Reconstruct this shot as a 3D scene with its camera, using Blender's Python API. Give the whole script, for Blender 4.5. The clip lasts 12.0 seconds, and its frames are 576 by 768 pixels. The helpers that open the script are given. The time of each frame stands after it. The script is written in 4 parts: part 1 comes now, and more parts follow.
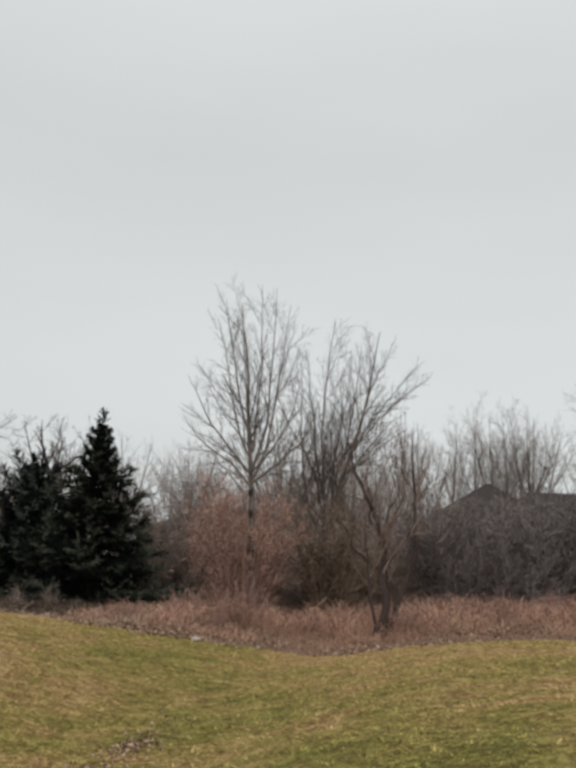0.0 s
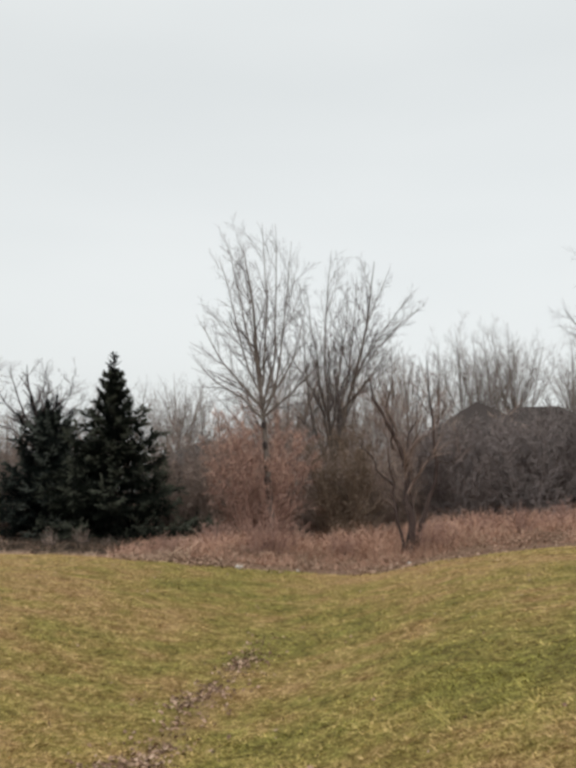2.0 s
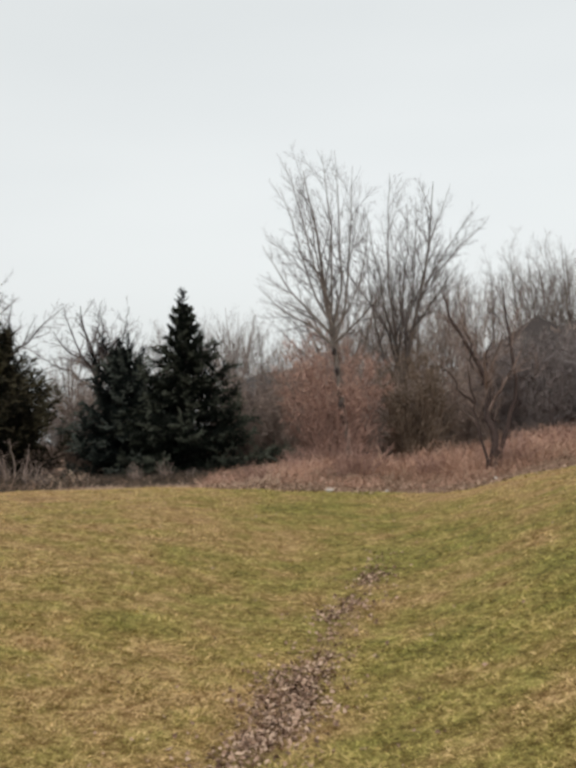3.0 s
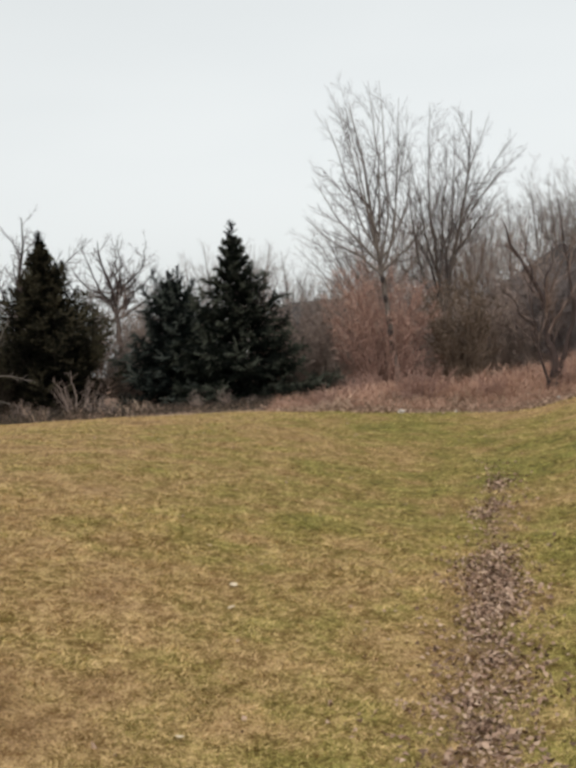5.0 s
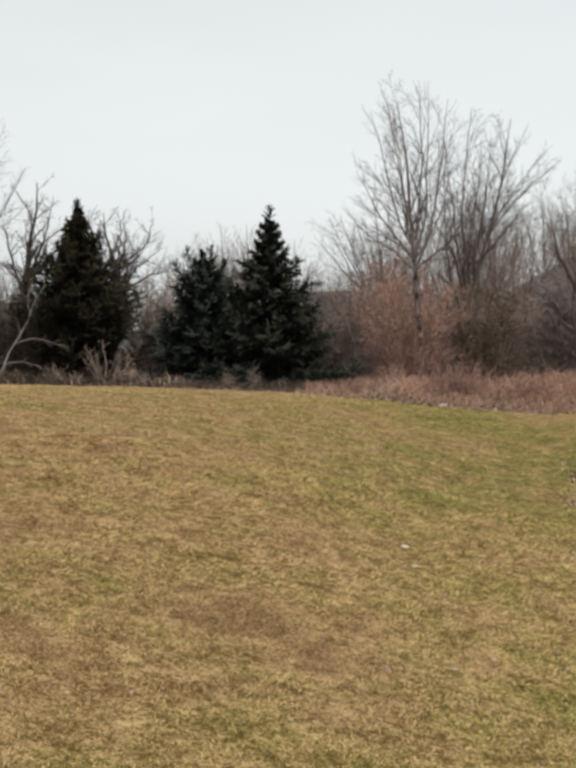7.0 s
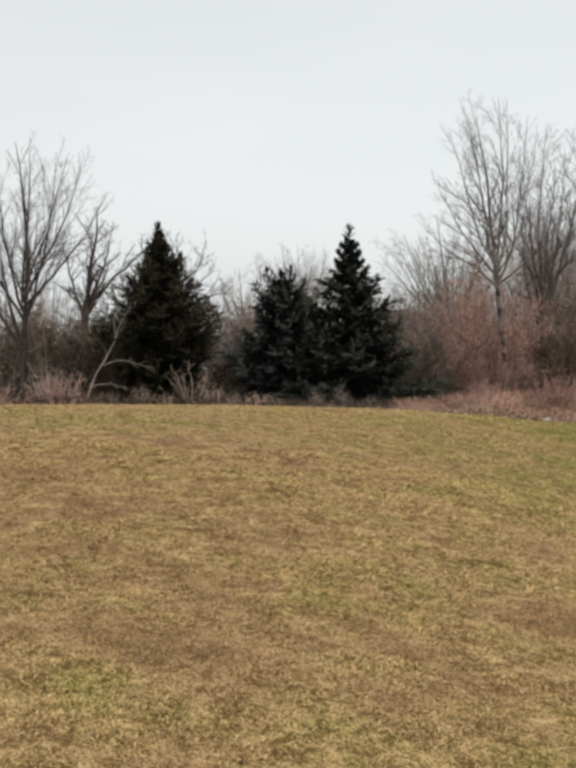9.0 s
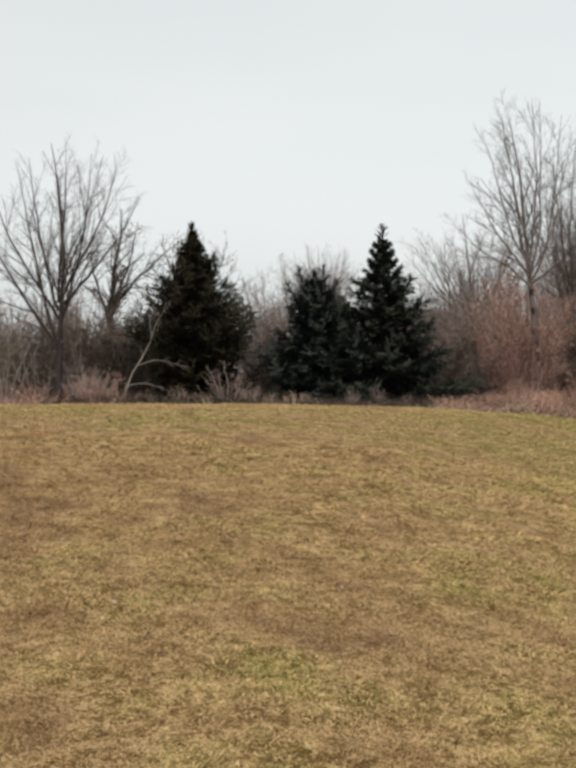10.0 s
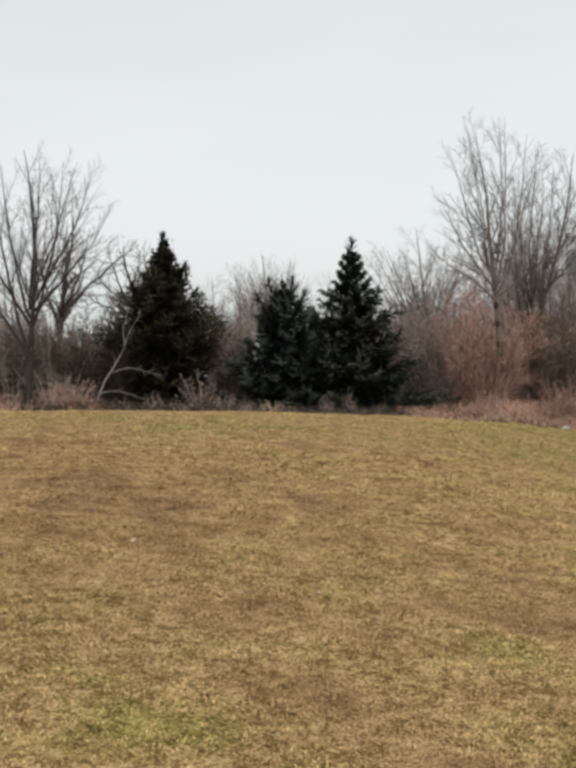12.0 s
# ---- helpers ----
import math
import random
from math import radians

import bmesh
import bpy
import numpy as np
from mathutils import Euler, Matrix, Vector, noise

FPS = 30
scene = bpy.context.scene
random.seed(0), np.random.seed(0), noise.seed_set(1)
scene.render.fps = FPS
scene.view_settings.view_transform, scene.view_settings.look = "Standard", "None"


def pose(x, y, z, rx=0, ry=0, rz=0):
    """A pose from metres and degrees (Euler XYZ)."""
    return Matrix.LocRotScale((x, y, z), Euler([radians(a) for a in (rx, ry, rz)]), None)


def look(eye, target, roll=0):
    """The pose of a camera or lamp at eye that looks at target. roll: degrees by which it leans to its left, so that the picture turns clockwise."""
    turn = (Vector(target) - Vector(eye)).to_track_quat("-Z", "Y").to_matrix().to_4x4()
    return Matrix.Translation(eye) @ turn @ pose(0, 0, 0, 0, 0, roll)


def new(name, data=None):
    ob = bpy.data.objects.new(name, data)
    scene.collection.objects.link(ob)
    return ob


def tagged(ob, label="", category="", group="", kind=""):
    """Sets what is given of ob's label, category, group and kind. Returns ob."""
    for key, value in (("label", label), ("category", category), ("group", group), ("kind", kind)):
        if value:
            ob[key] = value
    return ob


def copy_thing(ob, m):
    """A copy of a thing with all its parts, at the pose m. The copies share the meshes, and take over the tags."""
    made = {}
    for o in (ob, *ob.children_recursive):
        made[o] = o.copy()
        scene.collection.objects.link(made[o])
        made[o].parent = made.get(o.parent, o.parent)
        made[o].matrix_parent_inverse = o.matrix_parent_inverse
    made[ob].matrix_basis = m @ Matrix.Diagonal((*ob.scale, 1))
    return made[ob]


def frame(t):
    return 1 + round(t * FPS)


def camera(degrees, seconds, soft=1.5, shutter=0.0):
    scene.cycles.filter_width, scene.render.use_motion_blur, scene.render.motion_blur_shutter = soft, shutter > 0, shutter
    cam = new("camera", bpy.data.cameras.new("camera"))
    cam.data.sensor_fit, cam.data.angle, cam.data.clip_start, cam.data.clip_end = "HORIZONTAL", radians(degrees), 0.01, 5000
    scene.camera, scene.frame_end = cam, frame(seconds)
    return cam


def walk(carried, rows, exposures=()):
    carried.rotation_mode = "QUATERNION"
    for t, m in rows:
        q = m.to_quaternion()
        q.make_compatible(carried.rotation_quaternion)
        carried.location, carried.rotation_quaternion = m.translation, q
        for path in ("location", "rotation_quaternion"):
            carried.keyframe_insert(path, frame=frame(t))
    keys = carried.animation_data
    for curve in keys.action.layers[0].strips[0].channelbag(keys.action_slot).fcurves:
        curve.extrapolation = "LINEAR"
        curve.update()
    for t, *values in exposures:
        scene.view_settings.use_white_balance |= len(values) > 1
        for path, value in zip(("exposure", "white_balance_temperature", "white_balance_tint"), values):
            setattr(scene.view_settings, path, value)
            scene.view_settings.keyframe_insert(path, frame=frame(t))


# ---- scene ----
cam = camera(30.23, 12.0, soft=4.2)
PATH = [
    (0, (8.895, 4.300, 1.366), (8.781, 6.267, 1.712), 2.4),
    (0.5, (8.655, 4.068, 1.360), (8.652, 6.039, 1.699), 1.0),
    (0.8, (8.477, 3.866, 1.352), (8.489, 5.843, 1.655), 0.7),
    (1, (8.329, 3.718, 1.349), (8.341, 5.697, 1.641), 0.8),
    (1.5, (7.871, 3.362, 1.352), (7.872, 5.349, 1.579), -0.9),
    (2, (7.363, 3.001, 1.414), (7.320, 4.989, 1.625), -1.3),
    (2.5, (6.856, 2.696, 1.436), (6.807, 4.687, 1.612), -0.8),
    (3, (6.270, 2.515, 1.394), (6.146, 4.509, 1.475), -4.3),
    (3.2, (6.020, 2.420, 1.401), (5.886, 4.415, 1.463), -4.5),
    (4.8, (4.264, 1.348, 1.420), (4.148, 3.344, 1.378), -4.6),
    (5, (4.066, 1.208, 1.388), (3.951, 3.204, 1.342), -5.4),
    (5.5, (3.456, 0.909, 1.332), (3.339, 2.904, 1.258), -5.5),
    (6, (2.788, 0.753, 1.334), (2.673, 2.748, 1.261), -5.2),
    (6.5, (2.274, 0.494, 1.324), (2.177, 2.491, 1.255), -3.3),
    (6.7, (2.078, 0.447, 1.329), (2.007, 2.444, 1.260), -1.9),
    (8.3, (0.409, 0.330, 1.307), (0.380, 2.329, 1.266), 1.3),
    (8.5, (0.182, 0.309, 1.283), (0.143, 2.309, 1.248), -0.1),
    (9, (-0.351, 0.236, 1.251), (-0.451, 2.233, 1.225), -1.4),
    (9.5, (-0.795, 0.059, 1.270), (-0.901, 2.056, 1.244), -1.4),
    (10, (-1.322, -0.045, 1.262), (-1.438, 1.951, 1.236), -1.5),
    (10.5, (-1.767, -0.308, 1.246), (-1.834, 1.691, 1.224), -0.9),
    (11, (-2.183, -0.471, 1.289), (-2.166, 1.529, 1.267), 1.6),
    (11.5, (-2.718, -0.475, 1.301), (-2.705, 1.525, 1.287), 0.6),
    (12, (-3.206, -0.635, 1.282), (-3.175, 1.364, 1.271), -1.0),
]
EXPOSURES = [(0, -0.28), (0.5, -0.27), (1.0, -0.18), (1.5, -0.08), (2.5, -0.02), (4.0, 0.0), (12.0, -0.04)]
walk(cam, [(t, look(eye, target, roll)) for t, eye, target, roll in PATH], EXPOSURES)

# ---- world and light: a pale overcast winter sky ----
world = bpy.data.worlds.new("overcast_sky")
scene.world = world
world.use_nodes = True
wn, wl = world.node_tree.nodes, world.node_tree.links
wn.clear()
sky = wn.new("ShaderNodeTexSky")
sky.sky_type, sky.sun_disc = "NISHITA", False
sky.sun_elevation, sky.sun_rotation = radians(32), radians(200)
sky.air_density, sky.dust_density = 1.0, 4.0
sky_veil = wn.new("ShaderNodeHueSaturation")
sky_veil.inputs["Saturation"].default_value = 0.2
wl.new(sky.outputs["Color"], sky_veil.inputs["Color"])
sky_bg = wn.new("ShaderNodeBackground")
sky_bg.inputs["Strength"].default_value = 0.05
wl.new(sky_veil.outputs["Color"], sky_bg.inputs["Color"])
cloud_at = wn.new("ShaderNodeTexCoord")
cloud_map = wn.new("ShaderNodeMapping")
cloud_map.inputs["Scale"].default_value = (1.0, 1.0, 4.0)
wl.new(cloud_at.outputs["Generated"], cloud_map.inputs["Vector"])
cloud = wn.new("ShaderNodeTexNoise")
cloud.inputs["Scale"].default_value, cloud.inputs["Detail"].default_value = 1.6, 3.0
wl.new(cloud_map.outputs["Vector"], cloud.inputs["Vector"])
cloud_ramp = wn.new("ShaderNodeValToRGB")
cloud_ramp.color_ramp.elements[0].position, cloud_ramp.color_ramp.elements[0].color = 0.3, (0.575, 0.605, 0.605, 1)
cloud_ramp.color_ramp.elements[1].position, cloud_ramp.color_ramp.elements[1].color = 0.7, (0.64, 0.665, 0.66, 1)
wl.new(cloud.outputs["Fac"], cloud_ramp.inputs["Fac"])
cloud_bg = wn.new("ShaderNodeBackground")
# an overcast sky grows brighter towards the zenith
cloud_xyz = wn.new("ShaderNodeSeparateXYZ")
wl.new(cloud_at.outputs["Generated"], cloud_xyz.inputs[0])
zenith = wn.new("ShaderNodeMapRange")
zenith.interpolation_type = "SMOOTHSTEP"
for key, value in (("From Min", 0.35), ("From Max", 1.0), ("To Min", 1.0), ("To Max", 2.1)):
    zenith.inputs[key].default_value = value
wl.new(cloud_xyz.outputs["Z"], zenith.inputs["Value"])
wl.new(zenith.outputs["Result"], cloud_bg.inputs["Strength"])
wl.new(cloud_ramp.outputs["Color"], cloud_bg.inputs["Color"])
sky_sum = wn.new("ShaderNodeAddShader")
wl.new(sky_bg.outputs[0], sky_sum.inputs[0])
wl.new(cloud_bg.outputs[0], sky_sum.inputs[1])
wl.new(sky_sum.outputs[0], wn.new("ShaderNodeOutputWorld").inputs["Surface"])

sun = new("sun", bpy.data.lights.new("sun", "SUN"))
sun.data.energy, sun.data.angle, sun.data.color = 0.8, radians(25), (1.0, 0.96, 0.9)
sun.matrix_world = look((0, 0, 0), (-0.3, 0.75, -0.65))


# ---- materials ----
def ramp_node(nt, stops):
    r = nt.nodes.new("ShaderNodeValToRGB")
    el = r.color_ramp.elements
    while len(el) < len(stops):
        el.new(0.5)
    for e, (p, c) in zip(el, stops):
        e.position, e.color = p, (*c, 1)
    return r


def noise_node(nt, at, scale, detail=4.0, rough=0.55):
    n = nt.nodes.new("ShaderNodeTexNoise")
    n.inputs["Scale"].default_value, n.inputs["Detail"].default_value, n.inputs["Roughness"].default_value = scale, detail, rough
    nt.links.new(at, n.inputs["Vector"])
    return n


def surface(name, stops, coarse=1.5, fine=30.0, rough=0.85, bump=0.3, island=0.0, gloss=0.2, depth=0.01):
    """A weathered natural surface: two scales of variation, a random value for each loose piece, and a fine relief."""
    m = bpy.data.materials.new(name)
    m.use_nodes = True
    nt = m.node_tree
    b = nt.nodes["Principled BSDF"]
    geo = nt.nodes.new("ShaderNodeNewGeometry")
    at = geo.outputs["Position"]
    big, small = noise_node(nt, at, coarse), noise_node(nt, at, fine, 3.0)
    mix = nt.nodes.new("ShaderNodeMath")
    mix.operation = "MULTIPLY_ADD"
    mix.inputs[1].default_value = 0.45
    nt.links.new(small.outputs["Fac"], mix.inputs[0])
    half = nt.nodes.new("ShaderNodeMath")
    half.operation = "MULTIPLY"
    half.inputs[1].default_value = 0.55
    nt.links.new(big.outputs["Fac"], half.inputs[0])
    nt.links.new(half.outputs[0], mix.inputs[2])
    value = mix.outputs[0]
    if island:
        add = nt.nodes.new("ShaderNodeMath")
        add.operation = "MULTIPLY_ADD"
        add.inputs[1].default_value = island
        nt.links.new(geo.outputs["Random Per Island"], add.inputs[0])
        less = nt.nodes.new("ShaderNodeMath")
        less.operation = "SUBTRACT"
        less.inputs[1].default_value = island / 2
        nt.links.new(value, less.inputs[0])
        nt.links.new(less.outputs[0], add.inputs[2])
        value = add.outputs[0]
    r = ramp_node(nt, stops)
    nt.links.new(value, r.inputs["Fac"])
    nt.links.new(r.outputs["Color"], b.inputs["Base Color"])
    b.inputs["Roughness"].default_value = rough
    b.inputs["Specular IOR Level"].default_value = gloss
    if bump:
        bp = nt.nodes.new("ShaderNodeBump")
        bp.inputs["Strength"].default_value, bp.inputs["Distance"].default_value = bump, depth
        nt.links.new(small.outputs["Fac"], bp.inputs["Height"])
        nt.links.new(bp.outputs["Normal"], b.inputs["Normal"])
    return m


def lawn_material(name, blades):
    """Dormant lawn: straw and green in patches of several sizes; bare brown soil where the attribute 'soil' says so."""
    m = bpy.data.materials.new(name)
    m.use_nodes = True
    nt = m.node_tree
    b = nt.nodes["Principled BSDF"]
    geo = nt.nodes.new("ShaderNodeNewGeometry")
    at = geo.outputs["Position"]

    def math_node(op, a, c, d=None):
        n = nt.nodes.new("ShaderNodeMath")
        n.operation = op
        for k, v in enumerate((a, c, d)):
            if v is None:
                continue
            if isinstance(v, (int, float)):
                n.inputs[k].default_value = v
            else:
                nt.links.new(v, n.inputs[k])
        return n.outputs[0]

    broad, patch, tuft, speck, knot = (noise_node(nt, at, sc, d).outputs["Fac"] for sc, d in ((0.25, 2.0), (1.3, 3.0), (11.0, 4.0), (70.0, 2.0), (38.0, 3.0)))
    other = noise_node(nt, at, 3.4, 2.0).outputs["Fac"]

    def swing(fac, much, onto):
        return math_node("MULTIPLY_ADD", math_node("SUBTRACT", fac, 0.5), much, onto)

    spot = nt.nodes.new("ShaderNodeSeparateXYZ")
    nt.links.new(at, spot.inputs[0])
    # kind of grass: green, straw, russet; greener along the damp hollow
    sort = swing(tuft, 0.5, swing(patch, 0.95, swing(broad, 0.9, 0.60)))
    sort = math_node("MULTIPLY_ADD", spot.outputs["Z"], 0.04, sort)
    damp = nt.nodes.new("ShaderNodeMapRange")
    damp.interpolation_type = "SMOOTHSTEP"
    for key, v in (("From Min", -3.0), ("From Max", 6.0), ("To Min", 0.07), ("To Max", -0.085)):
        damp.inputs[key].default_value = v
    nt.links.new(spot.outputs["X"], damp.inputs["Value"])
    sort = math_node("ADD", sort, damp.outputs["Result"])
    afar = nt.nodes.new("ShaderNodeMapRange")
    afar.interpolation_type = "SMOOTHSTEP"
    for key, v in (("From Min", 9.0), ("From Max", 20.0), ("To Min", 0.0), ("To Max", -0.13)):
        afar.inputs[key].default_value = v
    nt.links.new(spot.outputs["Y"], afar.inputs["Value"])
    sort = math_node("ADD", sort, afar.outputs["Result"])
    lush = nt.nodes.new("ShaderNodeAttribute")
    lush.attribute_name = "lush"
    sort = math_node("SUBTRACT", sort, lush.outputs["Fac"])
    # pale and dark at tuft size, with shade between tufts painted in
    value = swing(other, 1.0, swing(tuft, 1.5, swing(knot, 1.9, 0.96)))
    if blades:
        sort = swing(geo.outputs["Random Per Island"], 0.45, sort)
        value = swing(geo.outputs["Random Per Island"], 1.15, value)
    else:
        # ground darker than the blades: thatch, plus painted shade in the gaps
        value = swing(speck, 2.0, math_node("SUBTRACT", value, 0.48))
    r = ramp_node(nt, LAWN_STOPS)
    nt.links.new(sort, r.inputs["Fac"])
    lit = nt.nodes.new("ShaderNodeMix")
    lit.data_type, lit.blend_type = "RGBA", "MULTIPLY"
    lit.inputs[0].default_value = 1.0
    nt.links.new(r.outputs["Color"], lit.inputs[6])
    grey = nt.nodes.new("ShaderNodeCombineColor")
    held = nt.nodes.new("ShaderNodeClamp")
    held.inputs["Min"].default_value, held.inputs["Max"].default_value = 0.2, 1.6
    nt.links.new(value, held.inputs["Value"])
    # the value tints too: bleached where pale, brown in the painted dark
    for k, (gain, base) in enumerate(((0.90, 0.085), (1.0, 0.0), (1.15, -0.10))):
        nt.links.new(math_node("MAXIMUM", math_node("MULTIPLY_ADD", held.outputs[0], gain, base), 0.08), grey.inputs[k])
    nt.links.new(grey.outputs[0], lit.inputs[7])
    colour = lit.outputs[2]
    if not blades:
        soil = nt.nodes.new("ShaderNodeAttribute")
        soil.attribute_name = "soil"
        mix = nt.nodes.new("ShaderNodeMix")
        mix.data_type = "RGBA"
        edge = math_node("MULTIPLY_ADD", tuft, 0.9, soil.outputs["Fac"])
        edge = math_node("SUBTRACT", edge, 0.55)
        clamp = nt.nodes.new("ShaderNodeClamp")
        nt.links.new(math_node("MULTIPLY", edge, 1.6), clamp.inputs["Value"])
        nt.links.new(clamp.outputs[0], mix.inputs[0])
        nt.links.new(colour, mix.inputs[6])
        earth = ramp_node(nt, [(0.3, (0.098, 0.058, 0.040)), (0.7, (0.26, 0.160, 0.108))])
        nt.links.new(speck, earth.inputs["Fac"])
        nt.links.new(earth.outputs["Color"], mix.inputs[7])
        colour = mix.outputs[2]
        bp = nt.nodes.new("ShaderNodeBump")
        bp.inputs["Strength"].default_value, bp.inputs["Distance"].default_value = 0.9, 0.05
        rough_h = math_node("MULTIPLY_ADD", speck, 0.4, noise_node(nt, at, 14.0, 4.0, 0.7).outputs["Fac"])
        nt.links.new(rough_h, bp.inputs["Height"])
        nt.links.new(bp.outputs["Normal"], b.inputs["Normal"])
    nt.links.new(colour, b.inputs["Base Color"])
    b.inputs["Roughness"].default_value, b.inputs["Specular IOR Level"].default_value = 0.9, 0.15
    return m


LAWN_STOPS = [(0.12, (0.265, 0.240, 0.056)), (0.33, (0.380, 0.305, 0.088)), (0.52, (0.470, 0.325, 0.128)), (0.70, (0.550, 0.366, 0.168)), (0.88, (0.345, 0.210, 0.096))]
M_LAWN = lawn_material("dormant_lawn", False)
M_BLADE = lawn_material("grass_blades", True)
M_BARK = surface("grey_bark", [(0.3, (0.052, 0.040, 0.033)), (0.7, (0.165, 0.132, 0.112))], 2.0, 35.0, bump=0.8, depth=0.02)
M_MAPLE_BARK = surface("pale_grey_bark", [(0.3, (0.072, 0.058, 0.050)), (0.7, (0.21, 0.175, 0.152))], 2.0, 30.0, bump=0.8, depth=0.02)
M_DARK_BARK = surface("dark_bark", [(0.3, (0.018, 0.014, 0.013)), (0.7, (0.06, 0.046, 0.043))], 2.0, 35.0, bump=0.8, depth=0.02)
M_BROWN_BARK = surface("reddish_brown_bark", [(0.3, (0.022, 0.015, 0.014)), (0.7, (0.080, 0.055, 0.049))], 2.0, 35.0, bump=0.8, depth=0.02)
M_BROWN_TWIG = surface("reddish_brown_twigs", [(0.3, (0.11, 0.079, 0.068)), (0.7, (0.30, 0.225, 0.195))], 0.8, 6.0, bump=0, island=0.5)
M_TWIG = surface("grey_twigs", [(0.3, (0.060, 0.049, 0.045)), (0.7, (0.18, 0.148, 0.138))], 0.8, 6.0, bump=0, island=0.5)
M_DARK_TWIG = surface("dark_reddish_twigs", [(0.3, (0.042, 0.030, 0.027)), (0.7, (0.135, 0.102, 0.094))], 0.8, 6.0, bump=0, island=0.5)
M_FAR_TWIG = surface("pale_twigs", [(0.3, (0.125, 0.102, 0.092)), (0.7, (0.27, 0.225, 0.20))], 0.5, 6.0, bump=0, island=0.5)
M_BRUSH = surface("brush_twigs", [(0.3, (0.165, 0.124, 0.104)), (0.7, (0.40, 0.308, 0.262))], 0.5, 5.0, bump=0, island=0.4)
M_GREY_BRUSH = surface("ash_grey_twigs", [(0.3, (0.082, 0.067, 0.064)), (0.7, (0.23, 0.196, 0.188))], 0.5, 5.0, bump=0, island=0.35)
M_OLIVE_BRUSH = surface("olive_brush_twigs", [(0.3, (0.072, 0.055, 0.040)), (0.7, (0.21, 0.165, 0.128))], 0.5, 5.0, bump=0, island=0.6)
# own brown of the dark bushes; below the spruces it paints their shade
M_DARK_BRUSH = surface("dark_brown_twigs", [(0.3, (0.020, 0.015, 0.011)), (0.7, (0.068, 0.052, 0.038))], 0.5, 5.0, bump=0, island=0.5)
M_RED_TWIG = surface("reddish_twigs", [(0.3, (0.20, 0.115, 0.09)), (0.7, (0.42, 0.27, 0.22))], 0.8, 8.0, bump=0, island=0.6)
M_OLIVE = surface("olive_brush", [(0.3, (0.080, 0.058, 0.042)), (0.7, (0.25, 0.184, 0.138))], 0.6, 6.0, bump=0, island=0.6)
M_RUST_LEAF = surface("rust_leaves", [(0.3, (0.38, 0.225, 0.170)), (0.7, (0.66, 0.435, 0.345))], 1.5, 20.0, bump=0, island=0.7)
M_WEED = surface("dry_weeds", [(0.22, (0.165, 0.085, 0.062)), (0.5, (0.41, 0.238, 0.166)), (0.78, (0.62, 0.405, 0.300))], 0.7, 8.0, bump=0, island=0.45)
M_STRAW = surface("pale_straw", [(0.22, (0.15, 0.095, 0.066)), (0.5, (0.37, 0.25, 0.175)), (0.78, (0.60, 0.44, 0.325))], 0.7, 8.0, bump=0, island=0.7)
M_LEAF = surface("fallen_leaves", [(0.2, (0.11, 0.066, 0.045)), (0.5, (0.325, 0.208, 0.145)), (0.8, (0.48, 0.340, 0.248))], 3.0, 30.0, bump=0.2, island=0.75)


def needle_material(name, deep, mid, tip):
    """Spruce needles: painted shade inside, paler new growth and painted light towards the bough's end, each bough a
    little different.
    """
    m = bpy.data.materials.new(name)
    m.use_nodes = True
    nt = m.node_tree
    b = nt.nodes["Principled BSDF"]
    geo, info, end = nt.nodes.new("ShaderNodeNewGeometry"), nt.nodes.new("ShaderNodeObjectInfo"), nt.nodes.new("ShaderNodeAttribute")
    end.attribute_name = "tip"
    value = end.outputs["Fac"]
    for source, much in ((info.outputs["Random"], 0.25), (geo.outputs["Random Per Island"], 0.12), (noise_node(nt, geo.outputs["Position"], 3.0).outputs["Fac"], 0.5)):
        add = nt.nodes.new("ShaderNodeMath")
        add.operation = "MULTIPLY_ADD"
        add.inputs[1].default_value = much
        nt.links.new(source, add.inputs[0])
        nt.links.new(value, add.inputs[2])
        value = add.outputs[0]
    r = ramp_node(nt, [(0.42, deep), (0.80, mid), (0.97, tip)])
    half = nt.nodes.new("ShaderNodeMath")
    half.operation = "MULTIPLY"
    half.inputs[1].default_value = 0.72
    nt.links.new(value, half.inputs[0])
    nt.links.new(half.outputs[0], r.inputs["Fac"])
    nt.links.new(r.outputs["Color"], b.inputs["Base Color"])
    b.inputs["Roughness"].default_value, b.inputs["Specular IOR Level"].default_value = 0.75, 0.1
    return m


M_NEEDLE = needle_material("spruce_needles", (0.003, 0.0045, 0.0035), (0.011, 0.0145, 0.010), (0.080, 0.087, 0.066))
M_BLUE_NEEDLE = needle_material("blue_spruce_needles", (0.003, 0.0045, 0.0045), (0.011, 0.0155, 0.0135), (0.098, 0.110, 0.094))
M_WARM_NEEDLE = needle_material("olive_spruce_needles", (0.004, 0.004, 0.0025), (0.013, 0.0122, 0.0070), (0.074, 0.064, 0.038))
M_PALE_BARK = surface("bleached_wood", [(0.3, (0.17, 0.14, 0.12)), (0.7, (0.38, 0.32, 0.275))], 2.0, 30.0, bump=0.5)
M_ROOF = surface("asphalt_shingles", [(0.3, (0.028, 0.022, 0.020)), (0.7, (0.062, 0.050, 0.046))], 0.7, 12.0, bump=0.4, depth=0.03)
M_SIDING = surface("brown_siding", [(0.3, (0.085, 0.07, 0.06)), (0.7, (0.15, 0.125, 0.11))], 0.5, 9.0, bump=0.2)
